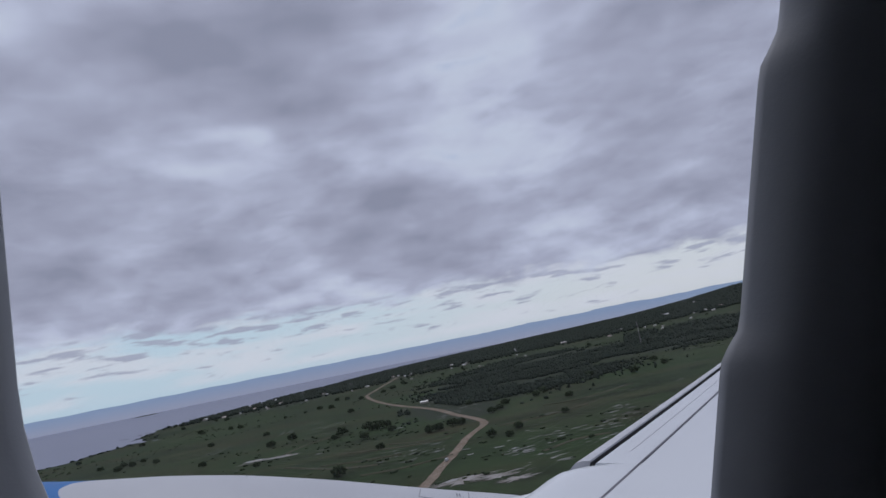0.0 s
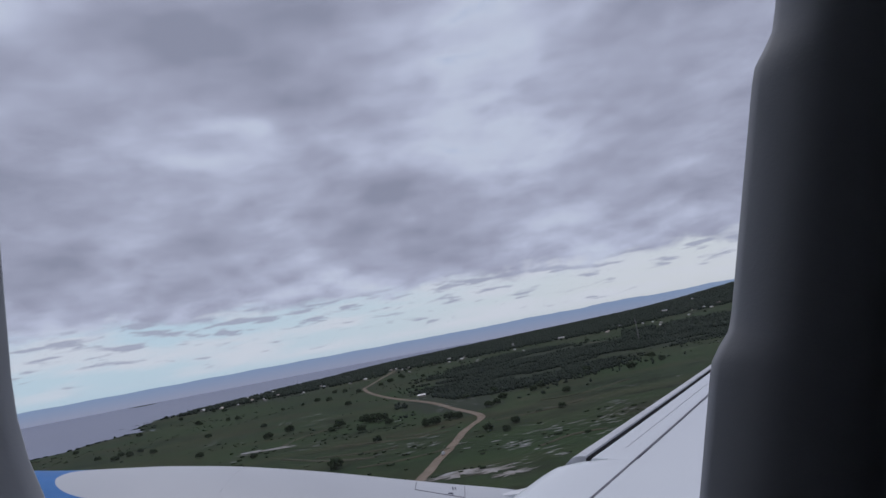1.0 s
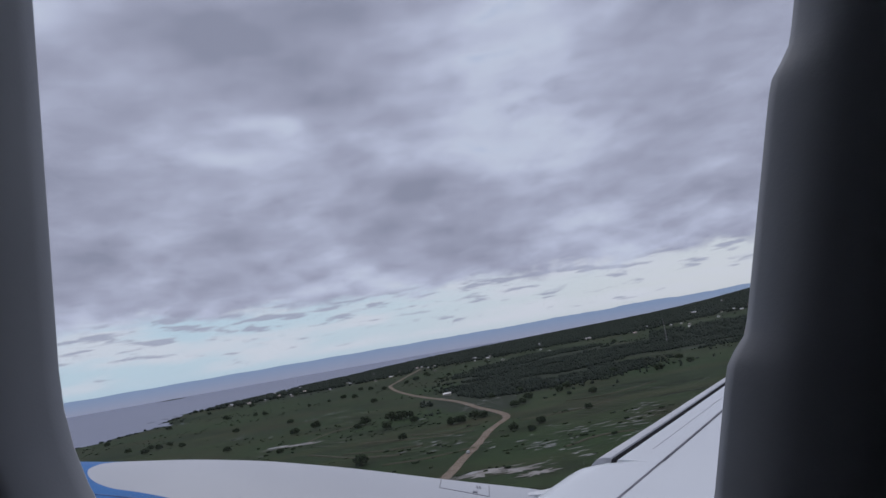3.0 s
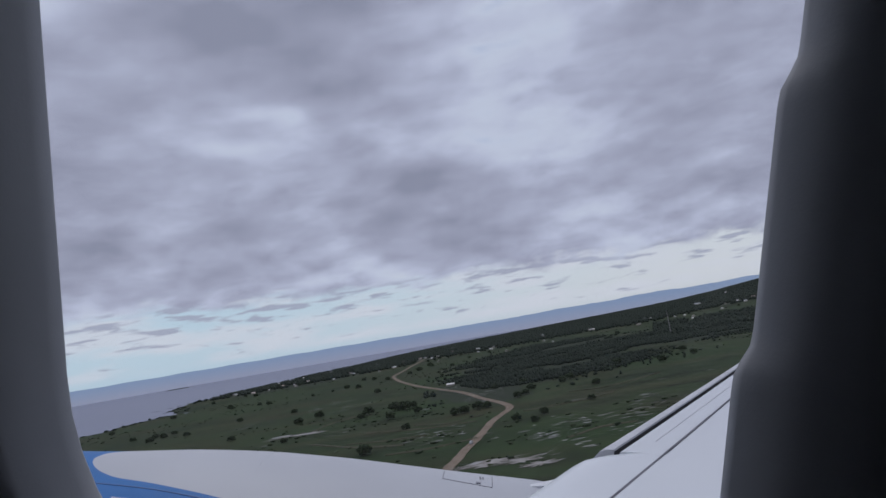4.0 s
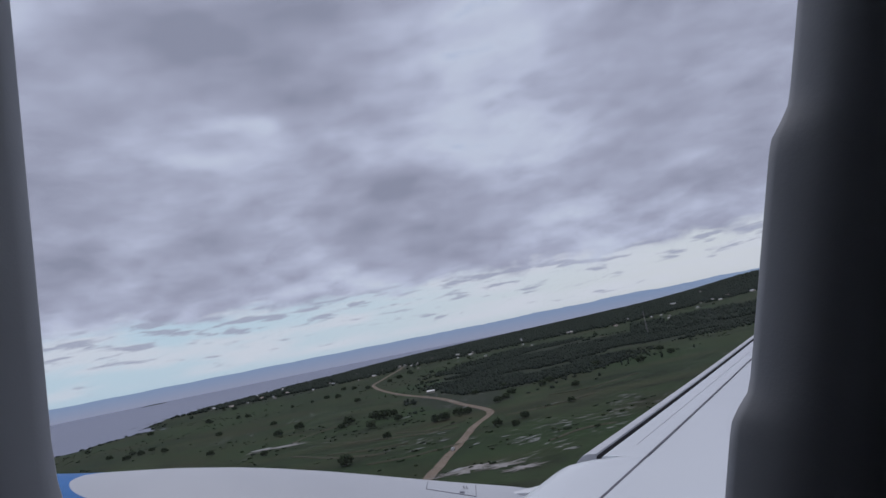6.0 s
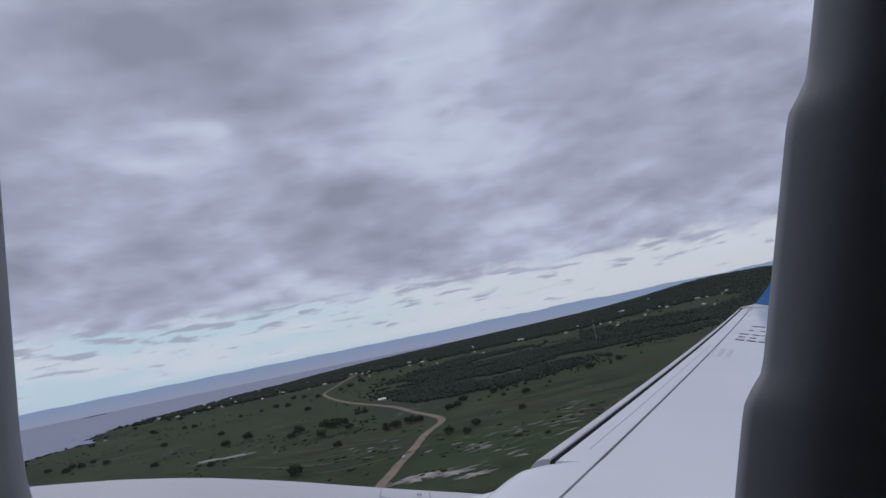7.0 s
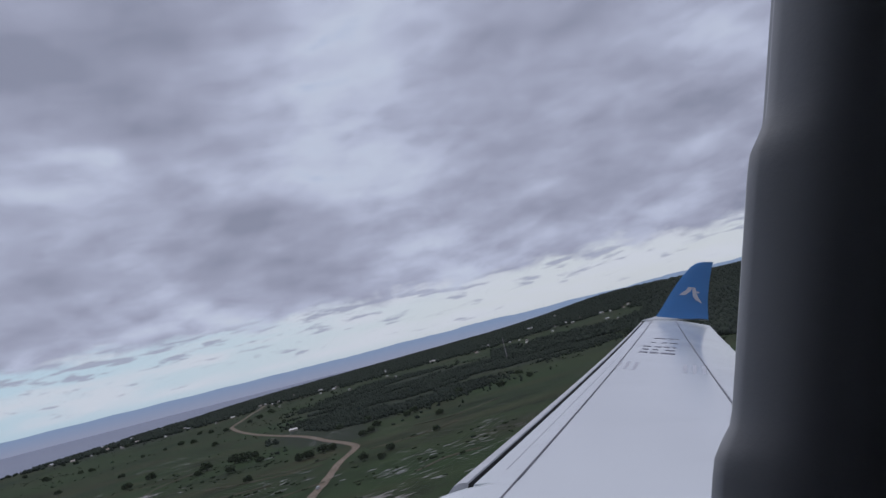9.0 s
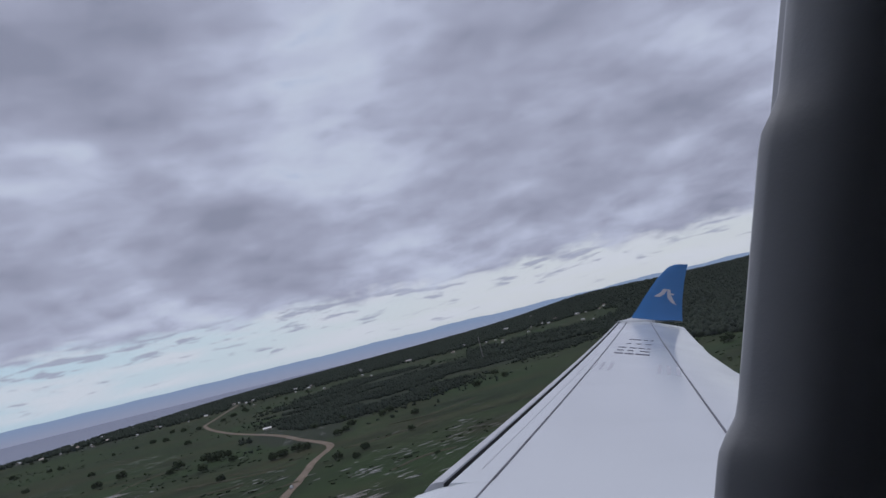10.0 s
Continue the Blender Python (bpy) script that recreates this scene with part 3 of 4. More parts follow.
def clump_mesh(name, centres, sizes, level, material, rag=0.25, seed=1):
    """Many ragged leafy clumps in one mesh; sizes are half axes (n, 3)."""
    r = np.random.RandomState(seed)
    v, f = ico(level)
    n, k = len(centres), len(v)
    turn = r.uniform(0, 6.28, n)
    c, s = np.cos(turn)[:, None], np.sin(turn)[:, None]
    p = v[None] * (1 + rag * r.uniform(-1, 1, (n, k, 1)))
    p = np.stack((p[..., 0] * c - p[..., 1] * s, p[..., 0] * s + p[..., 1] * c, p[..., 2]), -1)
    p = p * np.asarray(sizes)[:, None, :] + np.asarray(centres)[:, None, :]
    faces = (f[None] + (np.arange(n) * k)[:, None, None]).reshape(-1, 3)
    me = bpy.data.meshes.new(name)
    me.vertices.add(n * k)
    me.vertices.foreach_set("co", p.astype(np.float32).ravel())
    me.loops.add(faces.size)
    me.loops.foreach_set("vertex_index", faces.astype(np.int32).ravel())
    me.polygons.add(len(faces))
    me.polygons.foreach_set("loop_start", np.arange(0, faces.size, 3, dtype=np.int32))
    me.polygons.foreach_set("use_smooth", np.ones(len(faces), bool))
    me.materials.append(mat_of(material))
    me.update(calc_edges=True)
    return me


def in_poly(x, y, poly):
    inside = np.zeros(x.shape, bool)
    x, y = x + 45 * wave(x, y, 0.011, 21) + 16 * wave(x, y, 0.05, 22), y + 45 * wave(x, y, 0.011, 23) + 16 * wave(x, y, 0.05, 24)
    for (ax, ay), (bx, by) in zip(poly, poly[1:] + poly[:1]):
        cross = (ay > y) != (by > y)
        inside ^= cross & (x < ax + (y - ay) * (bx - ax) / ((by - ay) or 1e-9))
    return inside


def scatter(n, r0, r1, a0, a1, seed, power=1.0):
    r = np.random.RandomState(seed)
    away = r0 + (r1 - r0) * r.uniform(0, 1, n) ** power
    az = np.radians(r.uniform(a0, a1, n))
    return away * np.cos(az), away * np.sin(az)


STRIP = [(2030, 800), (1940, 700), (1850, 640), (1840, 533), (1880, 459), (1990, 367), (2130, 325), (2260, 250), (2280, 140), (2230, 17), (2350, -128), (2330, -304), (2310, -474), (2420, -682), (2480, -878), (2600, -1200), (3900, -1900), (5100, -1200), (4700, -420), (4014, 105), (3600, 390), (2901, 582), (2620, 690), (2330, 740), (2177, 790)]
COPSE = [(1135, 60), (879, 12), (800, -8), (822, -32), (913, -75), (1086, -142), (1220, -208), (1230, -290), (1180, -340), (1250, -450), (1753, -640), (1739, -488), (1809, -371), (1885, -244), (1968, -105), (1745, 10), (1500, 60)]


# dark undergrowth under the woods
mid = np.array([p.center[:2] for p in ground.data.polygons])
woody = in_poly(mid[:, 0], mid[:, 1], STRIP) | in_poly(mid[:, 0], mid[:, 1], COPSE)
ground.data.polygons.foreach_set("material_index", woody.astype(np.int32))
EXTRA = random.Random(5)
HOUSES = [(2016, 729, 1), (2547, 412, 0), (2090, 290, 0), (2416, 247, 1), (2438, 232, 0), (2421, 55, 1), (2556, 187, 0), (2195, 437, 0), (2108, 410, 0), (1924, 647, 0), (1968, 618, 0), (2496, -290, 0), (2905, -800, 1), (2850, -790, 0), (3300, -1040, 0), (2224, -570, 0), (2498, -529, 0), (1926, -28, 0), (2754, -182, 0), (2414, -317, 1), (2708, -615, 0), (1919, 530, 0), (1099, 74, 0), (2300, 200, 0), (2350, -900, 1), (2300, -960, 0), (2380, -1010, 0)]
HOUSES += [(r * math.cos(radians(a)), r * math.sin(radians(a)), 0) for r, a in ((EXTRA.uniform(2000, 2700), EXTRA.uniform(-24, 18)) for _ in range(34))]


def off_road(x, y, gap):
    keep = np.ones(x.shape, bool)
    for (ax, ay), (bx, by) in zip(ROAD, ROAD[1:]):
        t = np.clip(((x - ax) * (bx - ax) + (y - ay) * (by - ay)) / ((bx - ax) ** 2 + (by - ay) ** 2), 0, 1)
        keep &= np.hypot(x - ax - t * (bx - ax), y - ay - t * (by - ay)) > gap
    return keep


def plant(name, x, y, height, width, level, material, label, category, seed, rag=0.36):
    open_air = np.ones(x.shape, bool)
    for hx, hy, _ in HOUSES:
        away = math.hypot(hx, hy)
        u = (x * hx + y * hy) / away - away
        w = (-x * hy + y * hx) / away
        open_air &= ~((np.abs(w) < 14) & (u > -90) & (u < 16))
    x, y = x[open_air], y[open_air]
    r = np.random.RandomState(seed)
    h = height[0] + (height[1] - height[0]) * r.uniform(0, 1, len(x)) ** 1.6
    w = width[0] + (width[1] - width[0]) * r.uniform(0, 1, len(x))
    z = land_height(x, y)
    size = np.stack((w * r.uniform(0.8, 1.2, len(x)), w * r.uniform(0.8, 1.2, len(x)), h * 0.62), -1)
    mid = np.stack((x, y, z + h * 0.45), -1)
    ob = new(name, clump_mesh(name, mid, size, level, material, rag, seed))
    return tagged(ob, label, category, kind="stuff")


x, y = scatter(62000, 2050, 4850, -27, 24, 11, 0.9)
r = np.random.RandomState(45)
keep = in_poly(x + r.normal(0, 45, x.shape), y + r.normal(0, 45, x.shape), STRIP) & (shore(x, y) > 12)
keep &= off_road(x, y, 20)
plant("lakeside_woods", x[keep], y[keep], (5, 8.5), (2.4, 4.6), 1, wood, "dark belt of lakeside woodland", "woodland", 12)
x, y = scatter(52000, 750, 4850, -48, -12, 13, 1.15)
keep = (shore(x, y) > 12) & ~in_poly(x, y, STRIP) & (wave(x, y, 0.004, 8) + np.hypot(x, y) / 2600 + np.clip((-np.degrees(np.arctan2(y, x)) - 22) / 4, 0, 1.2) > 0.75 + np.clip((1300 - np.hypot(x, y)) / 500, 0, 3) * 0.4)
plant("ridge_woods", x[keep], y[keep], (4, 11), (2.6, 5), 1, wood, "dark woodland over the far ridge", "woodland", 14)
x, y = scatter(52000, 820, 2000, -26, 6, 15, 0.8)
r = np.random.RandomState(44)
keep = in_poly(x + r.normal(0, 34, x.shape), y + r.normal(0, 34, x.shape), COPSE) & (wave(x, y, 0.02, 9) + 0.5 * wave(x, y, 0.06, 19) > -0.42) & off_road(x, y, 26)
plant("valley_copse", x[keep], y[keep], (1.8, 5.2), (1.2, 2.8), 1, wood, "dense dark copse in the valley", "woodland", 16)
x, y = scatter(8000, 230, 2400, -46, 42, 17, 0.85)
keep = (wave(x, y, 0.013, 10) + 0.6 * wave(x, y, 0.05, 11) > 0.25) & (shore(x, y) > 25) & ~in_poly(x, y, COPSE)
keep &= off_road(x, y, 9)
plant("scrub", x[keep], y[keep], (0.5, 2.0), (0.9, 3.2), 1, leaf, "dark low scrub scattered over the pasture", "scrub", 18, 0.35)
sx, sy = [], []
for (ax, ay), (bx, by) in zip(COAST[4:19], COAST[5:20]):
    k = int(math.hypot(bx - ax, by - ay) / 9)
    r = np.random.RandomState(int(abs(ax) + abs(by)))
    f = r.uniform(0, 1, k)
    sx.append(ax + (bx - ax) * f + r.uniform(-45, 5, k))
    sy.append(ay + (by - ay) * f + r.uniform(-45, 5, k))
sx, sy = np.concatenate(sx), np.concatenate(sy)
keep = land_height(sx, sy) > 0.25
plant("shore_bushes", sx[keep], sy[keep], (1, 3.6), (2.5, 6), 1, wood, "dark bushes and reeds along the lake shore", "bushes", 20)


def tree(label, seed):
    """A broad field tree: tapered trunk, forking limbs, a crown of leafy clumps."""
    r = np.random.RandomState(seed)
    ob = thing("tree", Matrix(), label, "tree", "trees in the pasture")
    tubes = []

    def limb(a, b, ra, rb, sides=7):
        a, b = Vector(a), Vector(b)
        q = (b - a).to_track_quat("Z", "Y")
        rows = []
        for t in (0, 0.5, 1):
            rad = ra + (rb - ra) * t
            rows.append([a.lerp(b, t) + q @ Vector((rad * math.cos(6.283 * i / sides), rad * math.sin(6.283 * i / sides), 0)) for i in range(sides)])
        tubes.append(sheet(rows, True))

    top = Vector((r.uniform(-0.5, 0.5), r.uniform(-0.5, 0.5), 2.4))
    limb((0, 0, -0.3), top, 0.55, 0.36)
    tips = []
    for i in range(7):
        a = 6.283 * i / 7 + r.uniform(-0.3, 0.3)
        tip = top + Vector((math.cos(a) * r.uniform(2, 4.2), math.sin(a) * r.uniform(2, 4.2), r.uniform(1.4, 3.8)))
        limb(top, tip, 0.24, 0.07, 5)
        tips.append(tip)
    piece("trunk", *joined(tubes), bark, ob, "rough brown trunk", True)
    centres, sizes = [], []
    for i in range(120):
        a, e = r.uniform(0, 6.283), r.uniform(-0.75, 1.2)
        d = r.uniform(0.55, 1.0)
        centres.append((6.3 * d * math.cos(a) * math.cos(e), 6.3 * d * math.sin(a) * math.cos(e), 4.4 + 4.3 * d * math.sin(e) + r.uniform(-0.4, 0.4)))
        s = r.uniform(0.8, 1.7)
        sizes.append((s, s, s * 0.75))
    crown = new("crown", clump_mesh("crown", np.array(centres), np.array(sizes), 1, leaf, 0.38, seed + 5))
    crown.parent = ob
    tagged(crown, "dense dark green foliage")
    return ob


TREES = [(867, 158, 1.1), (784, 121, 0.8), (862, 127, 1.15), (856, 114, 1.2), (861, 106, 1.0), (807, 94, 0.8), (721, 48, 0.85), (724, 40, 0.8), (747, 27, 0.9), (739, 18, 0.8), (927, 232, 0.95), (556, 109, 0.85), (1205, 201, 0.9), (1446, 299, 1.0), (1400, 268, 0.9), (838, 163, 0.6), (1072, 385, 0.8), (970, 473, 0.9), (1003, 469, 0.8), (1027, 492, 0.7), (977, 425, 0.8), (1040, 470, 0.7), (1820, 165, 1.0), (1685, 178, 1.0), (1611, 192, 0.9), (1008, -158, 0.9), (590, -21, 0.55), (626, -31, 0.6), (671, -77, 0.6), (797, -99, 0.7), (898, -82, 0.8), (871, -71, 0.7), (933, 9, 0.7), (944, -28, 0.8), (1606, 270, 0.9), (1514, 227, 0.8), (1658, 302, 0.9), (1743, 580, 1.0), (1422, 527, 0.9), (927, -200, 0.9), (970, -250, 0.8), (789, -15, 0.8), (803, -24, 0.7), (420, -250, 1.1), (500, -330, 0.9), (700, -420, 1.2), (640, -300, 0.9)]
kinds = [tree("broad dark green tree standing in the pasture", 31 + k) for k in range(4)]
for k, (x, y, s) in enumerate(TREES):
    m = pose(x, y, ground_z(x, y), rz=37 * k)
    if k < 4:
        kinds[k].matrix_basis = m @ Matrix.Scale(s, 4)
    else:
        ob = copy_thing(kinds[k % 4], m)
        ob.scale = (s, s, s * (0.9 + 0.06 * (k % 4)))
rnd = random.Random(77)
k = 0
while k < 60:
    x, y = rnd.uniform(550, 2250), rnd.uniform(-900, 900)
    if abs(math.atan2(y, x)) > 0.62 or float(shore(np.array([x]), np.array([y]))[0]) < 60:
        continue
    if min(math.hypot(x - a, y - b) for a, b in ROAD) < 30 or bool(in_poly(np.array([x]), np.array([y]), COPSE)[0]):
        continue
    ob = copy_thing(kinds[k % 4], pose(x, y, ground_z(x, y), rz=rnd.uniform(0, 360)))
    s = rnd.uniform(0.45, 0.95)
    ob.scale = (s, s, s * rnd.uniform(0.8, 1.1))
    k += 1


# ---- houses, mast, van ----
def house(label, L, Wd, H):
    ob = thing("house", Matrix(), label, "house", "houses by the lake")
    verts = [(-L / 2, -Wd / 2, -0.3), (L / 2, -Wd / 2, -0.3), (L / 2, Wd / 2, -0.3), (-L / 2, Wd / 2, -0.3), (-L / 2, -Wd / 2, H), (L / 2, -Wd / 2, H), (L / 2, Wd / 2, H), (-L / 2, Wd / 2, H), (-L / 2, 0, H + Wd * 0.26), (L / 2, 0, H + Wd * 0.26)]
    piece("wall", verts, [(0, 1, 5, 4), (2, 3, 7, 6), (1, 2, 6, 9, 5), (3, 0, 4, 8, 7)], plaster, ob, "pale plastered walls")
    e, r = 0.5, Wd * 0.26
    for s in (-1, 1):
        y0, z0 = s * (Wd / 2 + e), H - e * 0.52
        top = [(-L / 2 - e, y0, z0 + 0.06), (L / 2 + e, y0, z0 + 0.06), (L / 2 + e, 0, H + r + 0.06), (-L / 2 - e, 0, H + r + 0.06)]
        low = [(x, y, z - 0.09) for x, y, z in top]
        piece("roof", top + low, [(0, 1, 2, 3), (7, 6, 5, 4), (0, 4, 5, 1), (1, 5, 6, 2), (2, 6, 7, 3), (3, 7, 4, 0)], iron_sheet, ob, "corrugated iron roof sheet")
    piece("door", *box(-0.5, 0.5, -Wd / 2 - 0.06, -Wd / 2 + 0.05, 0, 2.0), opening, ob, "dark wooden door")
    for x in (-L * 0.3, L * 0.3):
        piece("window", *box(x - 0.5, x + 0.5, -Wd / 2 - 0.05, -Wd / 2 + 0.05, 0.95, 1.95), opening, ob, "dark window")
    return ob


homes = [house("small plastered house with an iron roof", 9, 6, 2.7), house("long low building with a bright iron roof", 18, 8, 3.2)]
for k, (x, y, kind) in enumerate(HOUSES):
    size = 0.7 + 0.13 * ((k * 7) % 5)
    m = pose(x, y, ground_z(x, y), rz=(k * 53) % 180)
    if k in (0, 1):
        homes[kind].matrix_basis = m
    else:
        copy_thing(homes[kind], m).scale = (size, size, 0.85 + 0.05 * (k % 5))

mast = thing("radio_mast", pose(1500, -350, ground_z(1500, -350)), "slender steel lattice radio mast", "mast")
for a in (0, 120, 240):
    dx, dy = math.cos(radians(a)), math.sin(radians(a))
    v = []
    for z, s in ((-0.5, 1.5), (46, 0.35)):
        v += [(dx * s + ex, dy * s + ey, z) for ex, ey in ((-0.14, -0.14), (0.14, -0.14), (0.14, 0.14), (-0.14, 0.14))]
    piece("leg", v, [(0, 1, 5, 4), (1, 2, 6, 5), (2, 3, 7, 6), (3, 0, 4, 7), (4, 5, 6, 7)], mast_steel, mast)
for k in range(15):
    z = 1 + 3 * k
    s = 1.5 - 1.15 * z / 46
    parts = []
    for a in (0, 120, 240):
        p = Vector((math.cos(radians(a)) * s, math.sin(radians(a)) * s, z))
        q = Vector((math.cos(radians(a + 120)) * (s - 0.07), math.sin(radians(a + 120)) * (s - 0.07), z + 2.8))
        d = Vector((0, 0, 0.09))
        w = (q - p).cross(d).normalized() * 0.09
        parts.append(([p - w, p + w, q + w, q - w, p - w + d, p + w + d, q + w + d, q - w + d], [(0, 1, 2, 3), (4, 7, 6, 5), (0, 4, 5, 1), (1, 5, 6, 2), (2, 6, 7, 3), (3, 7, 4, 0)]))
    piece("brace", *joined(parts), mast_steel, mast)


def van(at):
    ob = thing("van", at, "white van driving on the dirt road", "van")
    profile = [(-2.3, 0.45), (-2.35, 1.2), (-2.2, 2.0), (0.9, 2.05), (1.6, 1.35), (2.35, 1.15), (2.45, 0.5)]
    n = len(profile)
    verts = [(x, s * (0.92 if z < 1.4 else 0.8), z) for s in (-1, 1) for x, z in profile]
    faces = [(i, (i + 1) % n, (i + 1) % n + n, i + n) for i in range(n)] + [tuple(range(n - 1, -1, -1)), tuple(range(n, 2 * n))]
    piece("body", verts, faces, car_white, ob, "white painted body")
    piece("windscreen", [(0.98, -0.7, 2.0), (0.98, 0.7, 2.0), (1.6, 0.8, 1.4), (1.6, -0.8, 1.4)], [(0, 1, 2, 3)], opening, ob, "dark windscreen")
    for s in (-1, 1):
        piece("window", *box(-1.9, 0.8, s * 0.87 - 0.03, s * 0.87 + 0.03, 1.35, 1.85), opening, ob, "dark side window")
        for x in (-1.5, 1.5):
            rows = [[(x + 0.36 * math.cos(6.283 * i / 14), s * 0.86 + d, 0.36 + 0.36 * math.sin(6.283 * i / 14)) for i in range(14)] for d in (-0.11, 0.11)]
            v, f = sheet(rows, True)
            piece("wheel", v, f + [tuple(range(14)), tuple(range(27, 13, -1))], tyre, ob)
    return ob


van(pose(530, 28.0, ground_z(530, 28) + 0.26, rz=-10))


# ---- the airliner ----
def surf(x):
    """Height of the wing's upper skin along the span: dihedral and flex."""
    u = x - 5.32
    return -0.76 + 0.062 * u + 0.0012 * u * u


def y_nose(x):
    return -0.67 - 0.537 * (x - 5.31)


def y_rear(x):
    return -2.62 - 0.452 * (x - 5.82)


Y_TAIL = [(1.6, -4.6), (6.0, -4.0), (10.03, -5.32), (12.0, -6.14), (16.6, -8.30), (17.2, -8.58)]


def skin(x, y):
    """A point on the upper skin: flat back to the flap hinge, then falling to the trailing edge."""
    back = max(0.0, (y_rear(x) - y) / max(0.3, y_rear(x) - lerp_table(Y_TAIL, x)))
    return (x, y, surf(x) - 0.13 * back ** 1.2)


plane = thing("airliner", AIR, "white and blue twin-engined airliner climbing over the lake shore", "airplane")


def band(points, width, lift=0.004):
    """A thin raised strip along points on the wing's skin."""
    rows = []
    for i, p in enumerate(points):
        a, b = points[max(i - 1, 0)], points[min(i + 1, len(points) - 1)]
        w = Vector((b[0] - a[0], b[1] - a[1]))
        w.normalize()
        s = Vector((-w.y, w.x)) * width / 2
        row = []
        for k, up_by in ((-1, -0.002), (-1, lift), (1, lift), (1, -0.002)):
            q = skin(p[0] + s.x * k, p[1] + s.y * k)
            row.append((q[0], q[1], q[2] + up_by))
        rows.append(row)
    return sheet(rows)


def span_line(fy, x0, x1, n=24):
    return [(x0 + (x1 - x0) * i / n, fy(x0 + (x1 - x0) * i / n)) for i in range(n + 1)]


# main wing box outboard of the engine, with a rounded nose hidden behind the slat
rows = []
XS = [5.30 + (16.86 - 5.30) * i / 40 for i in range(41)]
for x in XS:
    f, r, t = y_nose(x), y_rear(x), lerp_table(Y_TAIL, x)
    deep = 0.42 - 0.028 * (x - 5.3)
    row = [(x, f - 0.10, surf(x) - deep * 0.8), (x, f + 0.022, surf(x) - deep * 0.4), (x, f + 0.022, surf(x) - 0.040), (x, f - 0.016, surf(x) - 0.040), (x, f - 0.018, surf(x) - 0.006), (x, f - 0.024, surf(x))]
    for k in range(1, 9):
        row.append(skin(x, f - 0.024 + (r - f + 0.024) * k / 8))
    for k in range(1, 7):
        row.append(skin(x, r + (t - r) * k / 6))
    row += [(x, t + 0.005, surf(x) - 0.15), (x, (f + r) / 2, surf(x) - deep)]
    rows.append(row)
v, f = sheet(rows, True)
n = len(rows[0])
wing = piece("wing", v, f + [tuple(range(n - 1, -1, -1)), tuple(range(len(v) - n, len(v)))], [wing_paint, gap_shade], plane, "white swept wing with fine seams", True, 30)
# nose faces in the gap are painted dark as its shade
for p in wing.data.polygons:
    if p.index < 40 * n and p.index % n in (0, 1, 2, 3):
        p.material_index = 1

# leading-edge slat, lowered a little for take-off
rows = []
for i in range(41):
    x = 5.36 + (16.74 - 5.36) * i / 40
    k = 1 - 0.45 * i / 40
    y, z = y_nose(x), surf(x)
    rows.append([(x, y + 0.006 + dy * k, z + dz * k) for dy, dz in ((0.028, -0.06), (0.024, -0.016), (0.030, -0.008), (0.066, -0.009), (0.100, -0.021), (0.124, -0.05), (0.134, -0.09), (0.13, -0.15), (0.09, -0.17))])
v, f = sheet(rows, True)
n = 9
slat = piece("slat", v, f + [tuple(range(n - 1, -1, -1)), tuple(range(len(v) - n, len(v)))], [slat_paint, gap_shade], wing, "pale grey leading-edge slat, partly lowered", True, 50)
# the slat's rear face is darkened too, as shade in the gap
for p in slat.data.polygons:
    if p.index < 40 * n and p.index % n == 0:
        p.material_index = 1

# fixed inboard wing with its fuller nose
Y_ROOT = [(1.6, 1.45), (3.0, 0.70), (4.54, -0.13), (4.75, -0.235), (5.05, -0.385), (5.16, -0.455), (5.22, -0.52), (5.27, -0.60), (5.298, -0.68)]
rows = []
for i in range(34):
    x = 1.6 + (5.298 - 1.6) * (i / 33) ** 0.6
    f, t, s = lerp_table(Y_ROOT, x), lerp_table(Y_TAIL, x), surf(x) + 0.003
    row = [(x, f - 0.30, s - 0.50), (x, f - 0.10, s - 0.34), (x, f - 0.02, s - 0.18), (x, f, s - 0.09), (x, f - 0.012, s - 0.045), (x, f - 0.04, s - 0.016), (x, f - 0.09, s - 0.004), (x, f - 0.18, s)]
    row += [(x, q, skin(x, q)[2] + 0.003) for q in (f - 0.18 + (t - f + 0.18) * k / 10 for k in range(1, 11))]
    row.append((x, (f + t) / 2, s - 0.62))
    rows.append(row)
v, f = sheet(rows, True)
n = len(rows[0])
root = piece("wing_root", v, f + [tuple(range(n - 1, -1, -1)), tuple(range(len(v) - n, len(v)))], wing_paint, plane, "white inboard wing and nose fairing", True, 35)

# seams on the wing
piece("spar_seam", *band(span_line(lambda x: -0.71 - 0.532 * (x - 4.93), 4.0, 16.9, 40), 0.011, 0.005), seam, wing, "dark sealant seam along the front spar")
piece("flap_seam", *band(span_line(y_rear, 5.4, 16.9, 30), 0.016), seam, wing, "dark seam ahead of flaps and aileron")
piece("skin_seam", *band(span_line(lambda x: y_nose(x) - 0.12, 5.55, 11.5, 20), 0.004, 0.002), faint_seam, wing)
piece("hinge_seam", *band([(16.2, y_rear(16.2)), (16.18, (y_rear(16.2) + lerp_table(Y_TAIL, 16.2)) / 2), (16.17, lerp_table(Y_TAIL, 16.2) + 0.03)], 0.015), faint_seam, wing)
# pointed ends of the flap-track fairings behind the trailing edge
for x in (8.4, 11.0, 13.9):
    t, z = lerp_table(Y_TAIL, x), surf(x) - 0.26
    rows = []
    for y, r in ((t + 1.0, 0.05), (t + 0.5, 0.11), (t + 0.1, 0.10), (t - 0.05, 0.05), (t - 0.12, 0.012)):
        rows.append([(x + r * math.cos(6.283 * i / 12), y, z + 0.02 + r * 0.9 * math.sin(6.283 * i / 12)) for i in range(12)])
    piece("flap_fairing", *sheet(rows, True), wing_paint, wing, "white flap-track fairing", True)


